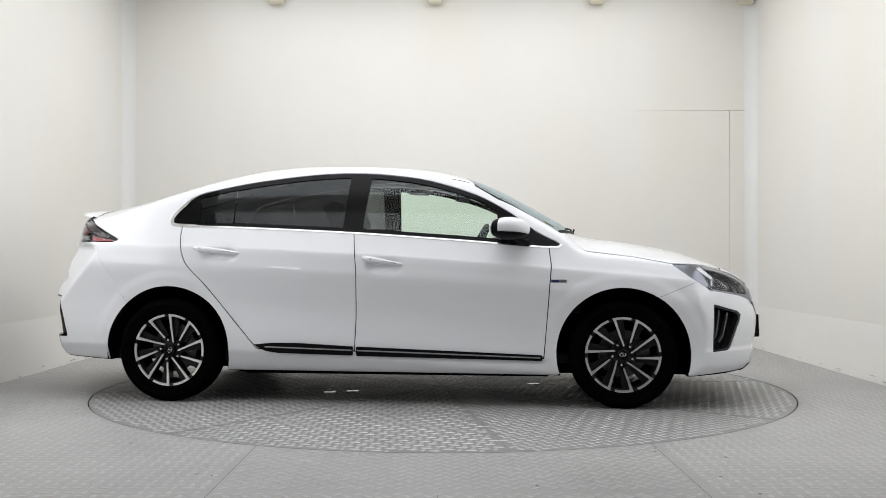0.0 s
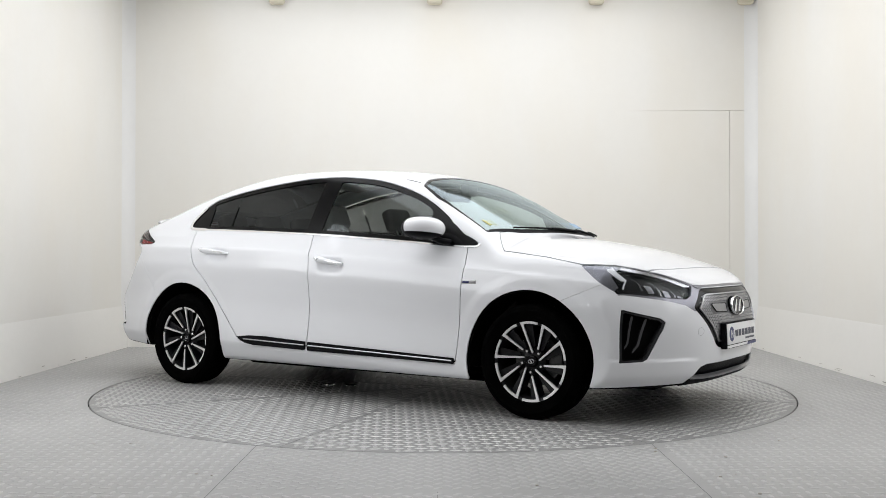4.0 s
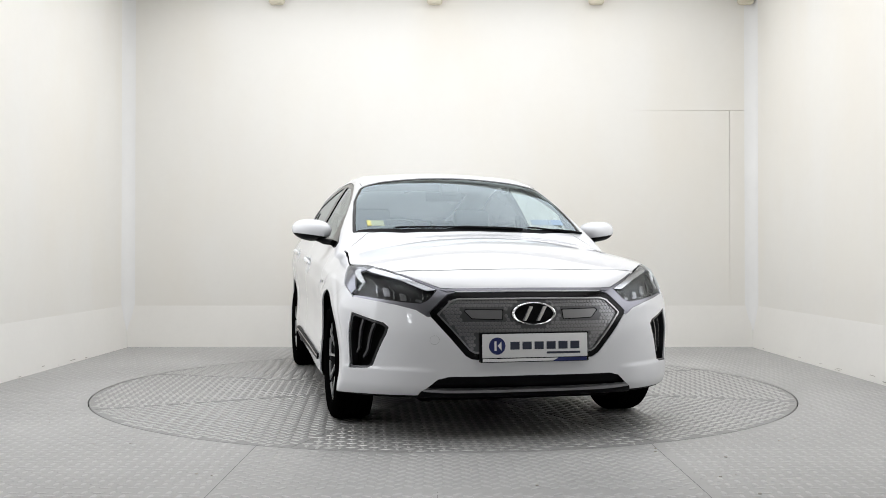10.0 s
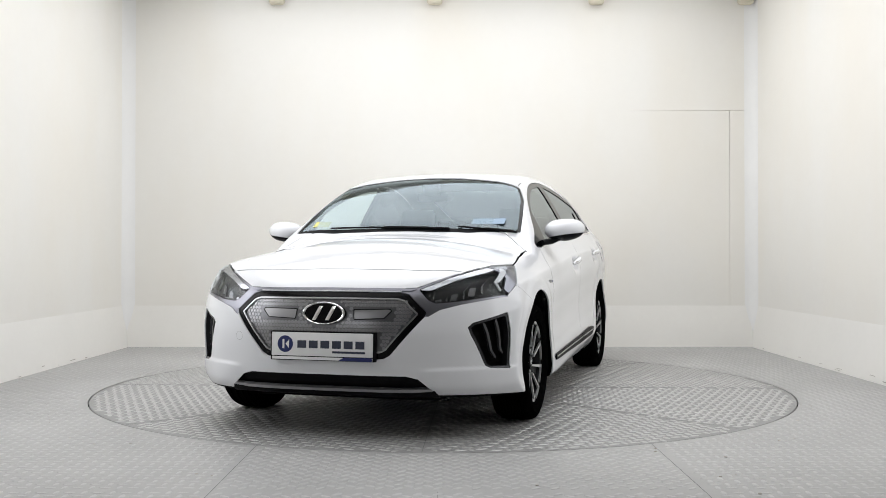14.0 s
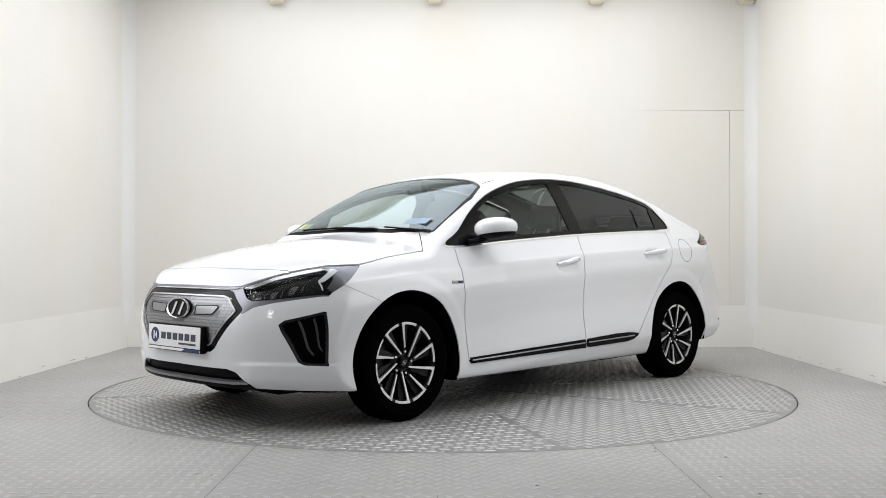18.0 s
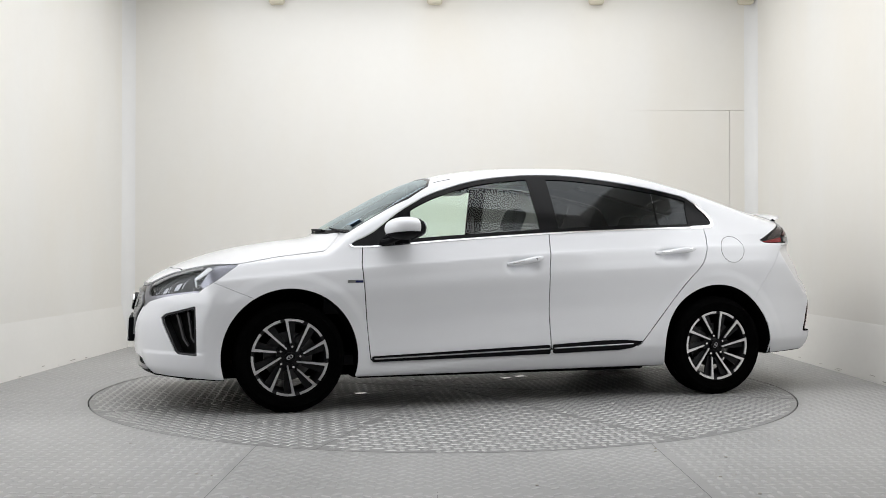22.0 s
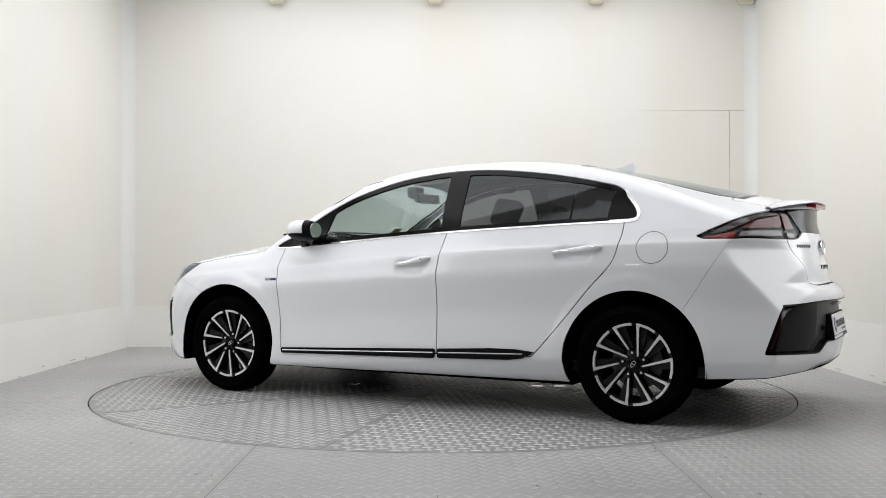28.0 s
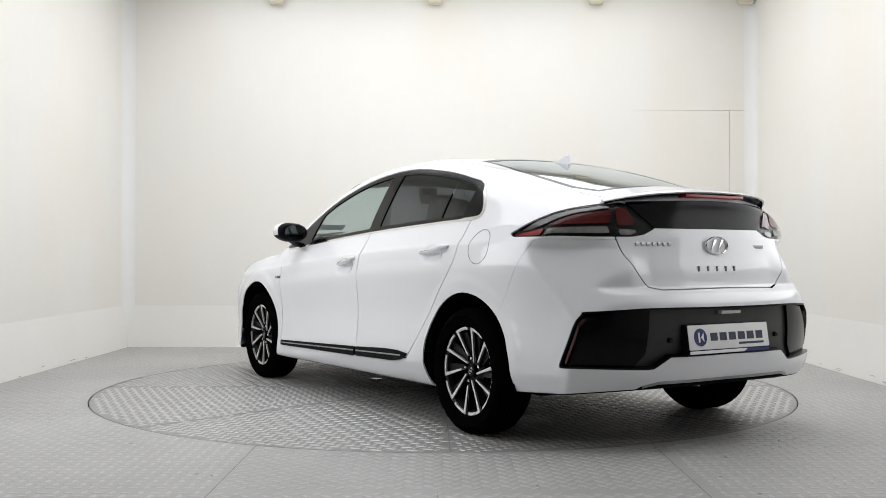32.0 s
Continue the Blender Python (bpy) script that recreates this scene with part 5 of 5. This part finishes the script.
# tailgate badge and bars in place of the names
rx = at_rear(0, 0.915)
emblem((rx - 0.003, 0, 0.922), -3, FACE_R, 0.073, 0.043, tailgate, False)
bm = bmesh.new()
lathe(bm, [(0.0, 0.003), (0.011, 0.003), (0.013, 0.0)], 20, Matrix.Translation((rx - 0.0015, 0.022, 0.870)) @ FACE_R)
cpart("camera_recess", bm, BLACK, tailgate, "small black camera recess")
for y0, n, w, h, z in ((0.440, 7, 0.016, 0.017, 0.926), (0.128, 5, 0.011, 0.024, 0.815)):
    step = 0.0272 if n == 7 else 0.058
    for k in range(n):
        y = y0 - k * step
        x = at_rear(y, z)
        bm = bmesh.new()
        box(bm, x - 0.004, x + 0.004, y - w / 2, y + w / 2, z - h / 2, z + h / 2, 0.0015)
        cpart("name_bar", bm, SATIN if n == 7 else DARK_CHROME, tailgate, "silver plain bar" if n == 7 else "dark chrome plain bar")
bm = bmesh.new()
x = at_rear(-0.30, 0.918)
box(bm, x - 0.003, x + 0.006, -0.352, -0.262, 0.910, 0.927, 0.002)
cpart("name_bar", bm, SATIN, tailgate, "slim silver bar")


# ---- cabin ----
bm = bmesh.new()
box(bm, -1.75, 1.05, -0.70, 0.70, 0.24, 0.30, 0.01)
cpart("cabin_floor", bm, TRIM_DARK, car, "dark carpeted cabin floor")
# dashboard
bm = bmesh.new()
prof = [(1.12, 0.55), (1.10, 0.955), (0.98, 0.962), (0.80, 0.958), (0.66, 0.925), (0.60, 0.86), (0.63, 0.70), (0.72, 0.55)]
slab(bm, prof, -0.70, 0.70, pose(0, 0, 0, 90, 0, 0), 0.012)
for v in bm.verts:
    if v.co.x > 0.9:
        v.co.y *= 0.82
        v.co.z -= 0.02
dash = cpart("dashboard", bm, TRIM_DARK, car, "dark grey dashboard")
bm = bmesh.new()
box(bm, 0.60, 0.625, -0.13, 0.13, 0.83, 0.96, 0.01)
cpart("centre_display", bm, GLOSSY_BLACK, dash, "black centre display")
bm = bmesh.new()
box(bm, 0.57, 0.80, -0.52, -0.22, 0.93, 0.99, 0.02)
cpart("instrument_hood", bm, TRIM_DARK, dash, "dark instrument hood")
# steering wheel (right-hand drive)
bm = bmesh.new()
n = 40
m = Matrix.Translation((0.46, -0.37, 0.90)) @ pose(0, 0, 0, 0, -64, 0)
ring_ = [(0.183 + 0.015 * math.cos(a), 0.015 * math.sin(a)) for a in [k * 2 * math.pi / 10 for k in range(11)]]
lathe(bm, ring_, n, m)
sw = cpart("steering_wheel", bm, TRIM_DARK, car, "dark leather steering wheel")
bm = bmesh.new()
box(bm, -0.06, 0.06, -0.17, 0.17, -0.03, 0.0, 0.012, m)
box(bm, 0.0, 0.17, -0.025, 0.025, -0.025, -0.002, 0.008, m)
cpart("wheel_hub", bm, TRIM_DARK, sw, "dark steering wheel hub")
# seats


def seat(x, y, width, back_h, lean, label):
    bm = bmesh.new()
    box(bm, x - 0.24, x + 0.27, y - width / 2, y + width / 2, 0.36, 0.55, 0.05, None, 3)
    s = cpart("seat", bm, FABRIC, car, label)
    m = Matrix.Translation((x - 0.22, y, 0.50)) @ pose(0, 0, 0, 0, -lean, 0)
    bm = bmesh.new()
    box(bm, -0.07, 0.06, -width / 2 + 0.01, width / 2 - 0.01, 0.0, back_h, 0.05, m, 3)
    cpart("backrest", bm, FABRIC, s, "black fabric backrest")
    return s, m


def headrest(s, m, y, back_h, w=0.26):
    bm = bmesh.new()
    box(bm, -0.05, 0.045, y - w / 2, y + w / 2, back_h + 0.045, back_h + 0.21, 0.04, m, 3)
    h = cpart("headrest", bm, FABRIC, s, "black headrest")
    bm = bmesh.new()
    for dy in (-0.06, 0.06):
        rod(bm, [tuple(m @ Vector((0, y + dy, back_h - 0.02))), tuple(m @ Vector((0, y + dy, back_h + 0.07)))], 0.006, 8)
    cpart("headrest_posts", bm, SATIN, h, "steel headrest posts")


for y in (0.37, -0.37):
    s, m = seat(0.06, y, 0.50, 0.56, 22, "black fabric front seat")
    headrest(s, m, 0.0, 0.56)
s, m = seat(-0.86, 0.0, 1.22, 0.52, 24, "black fabric rear bench seat")
for y in (0.38, 0.0, -0.38):
    headrest(s, m, y, 0.52, 0.24)
# interior mirror, belts, parcel shelf, console, pillar trims and roof lining
bm = bmesh.new()
box(bm, -0.012, 0.012, -0.115, 0.115, -0.032, 0.032, 0.014, Matrix.Translation((0.36, -0.02, 1.265)) @ pose(0, 0, 0, 0, 12, -14))
mi = cpart("interior_mirror", bm, TRIM_DARK, car, "black interior mirror")
bm = bmesh.new()
box(bm, -0.015, -0.0125, -0.105, 0.105, -0.026, 0.026, 0.0, Matrix.Translation((0.36, -0.02, 1.265)) @ pose(0, 0, 0, 0, 12, -14))
cpart("mirror_glass", bm, MIRROR, mi, "mirror glass", False)
bm = bmesh.new()
box(bm, 0.40, 0.47, -0.055, 0.055, 1.27, 1.345, 0.012)
cpart("mirror_foot", bm, TRIM_DARK, mi, "dark sensor housing")
bm = bmesh.new()
box(bm, -0.35, 0.62, -0.13, 0.13, 0.30, 0.60, 0.03)
cpart("centre_console", bm, TRIM_DARK, car, "dark centre console")
bm = bmesh.new()
box(bm, -1.80, -1.12, -0.60, 0.60, 0.96, 0.985, 0.01)
cpart("parcel_shelf", bm, TRIM_DARK, car, "dark parcel shelf")
lining = (PX - 0.40, -0.90 - PX, np.where(PY < 0.5, 0, 9) + (1.30 - PZ))
skin_part("headliner", lining, HEADLINER, car, "pale grey roof lining", offset=-0.035, flange=0.0, joined=True)
for s in (1, -1):
    bm = bmesh.new()
    rod(bm, [(-0.20, s * 0.66, 1.17), (-0.22, s * 0.70, 0.9), (-0.20, s * 0.71, 0.6)], 0.022, 8, 0.3)
    cpart("seat_belt", bm, TRIM_DARK, car, "dark seat belt")
    bm = bmesh.new()
    rod(bm, [(0.10, s * 0.50, 1.345), (0.06, s * 0.505, 1.325), (-0.06, s * 0.505, 1.328), (-0.10, s * 0.50, 1.35)], 0.010, 8)
    cpart("grab_handle", bm, HEADLINER, car, "pale roof grab handle")
# stickers inside the windscreen
for y, w, h, mat, lab, bx in ((-0.56, 0.10, 0.032, YELLOW, "small yellow windscreen disc", 0.93), (0.50, 0.20, 0.034, PALE_BLUE, "pale blue windscreen sticker", 0.93)):
    bm = bmesh.new()
    x = bx
    z = at_top(x, y) - 0.012
    m = Matrix.Translation((x, y, z)) @ pose(0, 0, 0, 0, 30, 0)
    box(bm, -h, h, -w / 2, w / 2, -0.001, 0.001, 0, m)
    cpart("sticker", bm, mat, car, lab, False)


# ---- floor and turntable of tread plate ----
def stud_mesh(centres, angles, size=(0.060, 0.0250, 0.0030)):
    """Low lens-shaped studs with a rounded top, one per centre."""
    l, w, h = size
    foot = [(l / 2, 0), (l * 0.24, w * 0.46), (-l * 0.24, w * 0.46), (-l / 2, 0), (-l * 0.24, -w * 0.46), (l * 0.24, -w * 0.46)]
    base = np.array([(x, y, 0) for x, y in foot] + [(x * 0.80, y * 0.66, h * 0.8) for x, y in foot] + [(l * 0.2, 0, h), (-l * 0.2, 0, h)])
    tris = []
    for k in range(6):
        j = (k + 1) % 6
        tris += [(k, j, 6 + j), (k, 6 + j, 6 + k)]
    tris += [(6, 7, 12), (7, 8, 13), (7, 13, 12), (8, 9, 13), (9, 10, 13), (10, 11, 12), (10, 12, 13), (11, 6, 12)]
    tris = np.array(tris)
    c, s = np.cos(angles)[:, None], np.sin(angles)[:, None]
    v = np.empty((len(centres), 14, 3))
    v[:, :, 0] = centres[:, :1] + c * base[:, 0] - s * base[:, 1]
    v[:, :, 1] = centres[:, 1:] + s * base[:, 0] + c * base[:, 1]
    v[:, :, 2] = base[:, 2]
    f = (np.arange(len(centres)) * 14)[:, None, None] + tris[None]
    return v.reshape(-1, 3).tolist(), f.reshape(-1, 3).tolist()


def tread(x0, x1, y0, y1, pitch, turn=0.0):
    """Stud centres and angles on a chequer lattice turned by some degrees."""
    r = math.hypot(x1 - x0, y1 - y0) / 2 + pitch
    mx, my = (x0 + x1) / 2, (y0 + y1) / 2
    n = int(r / pitch) + 1
    i, j = np.meshgrid(np.arange(-n, n + 1), np.arange(-n, n + 1))
    i, j = i.ravel(), j.ravel()
    a = radians(turn)
    x = mx + pitch * (i * math.cos(a) - j * math.sin(a))
    y = my + pitch * (i * math.sin(a) + j * math.cos(a))
    ang = a + np.where((i + j) % 2 == 0, 0.0, math.pi / 2)
    keep = (x > x0 + 0.02) & (x < x1 - 0.02) & (y > y0 + 0.02) & (y < y1 - 0.02)
    return np.stack([x, y], 1)[keep], ang[keep]


# the fixed floor: one sheet with a round opening for the table
N = 144
ring, outer = [], []
for k in range(N):
    a = 2 * math.pi * k / N
    c, s = math.cos(a), math.sin(a)
    ring.append((TABLE_R + 0.008) * np.array((c, s)))
    reach = min((X1 + 0.2 if c > 0 else X0 - 0.2) / c if abs(c) > 1e-6 else 99, (YB + 0.2 if s > 0 else YF - 0.2) / s if abs(s) > 1e-6 else 99)
    outer.append(reach * np.array((c, s)))
for corner in ((X0 - 0.2, YB + 0.2), (X1 + 0.2, YB + 0.2), (X0 - 0.2, YF - 0.2), (X1 + 0.2, YF - 0.2)):
    outer[round(math.atan2(corner[1], corner[0]) / (2 * math.pi) * N) % N] = np.array(corner)
verts = [(*p, 0) for p in ring] + [(*p, 0) for p in outer] + [(*p, -0.03) for p in ring]
faces = []
for k in range(N):
    j = (k + 1) % N
    faces += [(k, N + k, N + j, j), (k, j, 2 * N + j, 2 * N + k)]
floor = new("floor", raw_mesh("floor", verts, faces, FLOOR))
tagged(floor, "worn grey steel tread-plate studio floor", "floor", kind="structure")


# sheets of the fixed floor, with their lines of studs and dark joints
JOINTS = (-0.86, 0.97)
cs, an = [], []
for k, (x0, x1) in enumerate(zip((X0 + 0.06,) + JOINTS, JOINTS + (X1 - 0.06,))):
    for y0, y1 in ((-5.4, -2.95), (-2.95, YB - 0.06)):
        c, a = tread(x0, x1, y0, y1, 0.052, 45.0 if k == 1 else 0.0)
        keep = np.hypot(c[:, 0], c[:, 1]) > TABLE_R + 0.04
        cs.append(c[keep])
        an.append(a[keep])
studs = new("floor_tread", raw_mesh("floor_tread", *stud_mesh(np.concatenate(cs), np.concatenate(an), (0.058, 0.0225, 0.0028)), STUD_WORN))
tagged(studs, "raised lozenge studs of the steel floor plates", "tread", kind="stuff")
bm = bmesh.new()
for x in JOINTS:
    h = math.sqrt(max(0.0, (TABLE_R + 0.02) ** 2 - x * x)) if abs(x) < TABLE_R else 0.0
    box(bm, x - 0.0012, x + 0.0012, -5.4, -h, -0.002, 0.0007)
    if h < 2.8:
        box(bm, x - 0.0012, x + 0.0012, h + 0.001, YB - 0.06, -0.002, 0.0007)
box(bm, -0.021, -0.019, -5.4, -2.96, -0.002, 0.0007)
tagged(link_mesh("floor_joint", bm, PLATE_GAP, False), "thin dark joints between steel floor plates", "joint", kind="structure")

# pit under the table
bm = bmesh.new()
lathe(bm, [(0.0, -0.08), (2.4, -0.08), (2.4, -0.03), (TABLE_R + 0.008, -0.03)], 64)
tagged(link_mesh("pit", bm, PIT), "dark recess beneath the turntable edge", "pit", kind="structure")

# scuffs and grit along the wall foot and on the floor
rng = random.Random(7)
bm = bmesh.new()
for k in range(14):
    east = k % 2
    y = rng.uniform(-0.6, 2.6)
    x = (X1 - 0.053) if east else (X0 + 0.053)
    w, h = rng.uniform(0.02, 0.12), rng.uniform(0.002, 0.006)
    z = rng.uniform(0.006, 0.05)
    x -= (0.043 * z / 0.385) * (-1 if east else 1)
    d = -0.002 if east else 0.002
    box(bm, min(x, x + d), max(x, x + d), y, y + w, z, z + h, 0.0, None)
tagged(link_mesh("scuff_marks", bm, SCUFF, False), "small grey scuffs along the kick boards", "scuff", kind="stuff")
bm = bmesh.new()
for k in range(60):
    r, a = rng.uniform(2.3, 3.6), rng.uniform(math.pi * 1.1, math.pi * 1.9)
    x, y = r * math.cos(a), r * math.sin(a)
    s = rng.uniform(0.003, 0.007)
    box(bm, x - s, x + s, y - s * 0.7, y + s * 0.7, 0.0, s * 0.6, s * 0.2, None, 1)
tagged(link_mesh("grit", bm, SCUFF, False), "scattered dark grit on the floor", "grit", kind="stuff")

# the turning table
bm = bmesh.new()
lathe(bm, [(0.0, 0.0), (TABLE_R - 0.003, 0.0), (TABLE_R, -0.003), (TABLE_R, -0.028), (0.0, -0.028)], 144)
table = link_mesh("turntable", bm, TABLE_PLATE)
tagged(table, "round steel tread-plate turntable let into the floor", "turntable")
cs, an = [], []
for k in range(8):
    c, a = tread(-TABLE_R, TABLE_R, -TABLE_R, TABLE_R, 0.052, 14 + 22.5 + 45 * k)
    th = np.degrees(np.arctan2(c[:, 1], c[:, 0]))
    off = np.radians((th - (14 + 45 * k)) % 360)
    r = np.hypot(c[:, 0], c[:, 1])
    keep = (off < math.pi / 4) & (r < TABLE_R - 0.03) & (r * np.sin(off) > 0.02) & (r * np.sin(math.pi / 4 - off) > 0.02)
    cs.append(c[keep])
    an.append(a[keep])
tread_ob = new("table_tread", raw_mesh("table_tread", *stud_mesh(np.concatenate(cs), np.concatenate(an)), STUD))
tread_ob.parent = table
tagged(tread_ob, "raised lozenge studs of the turntable plates", kind="stuff")
for k in range(8):
    bm = bmesh.new()
    box(bm, 0.02, TABLE_R - 0.01, -0.001, 0.001, -0.002, 0.0008, 0, pose(0, 0, 0, 0, 0, 14 + 45 * k))
    part("plate_joint", bm, PLATE_GAP, table, "thin dark plate joint", False)


# small polished lifting plates let into the table
for x, y, turn in ((0.60, 0.19, 12), (-0.555, -0.30, 20), (-0.69, -0.37, 24)):
    bm = bmesh.new()
    box(bm, -0.038, 0.038, -0.028, 0.028, -0.002, 0.0042, 0.0015, pose(x, y, 0, 0, 0, turn))
    part("lifting_plate", bm, CHROME, table, "small polished steel lifting plate", False)


def motions():
    rows = [(t, pose(0, 0, 0, 0, 0, a)) for t, a in TURNS]
    walk(table, rows)
    walk(car, rows)


motions()
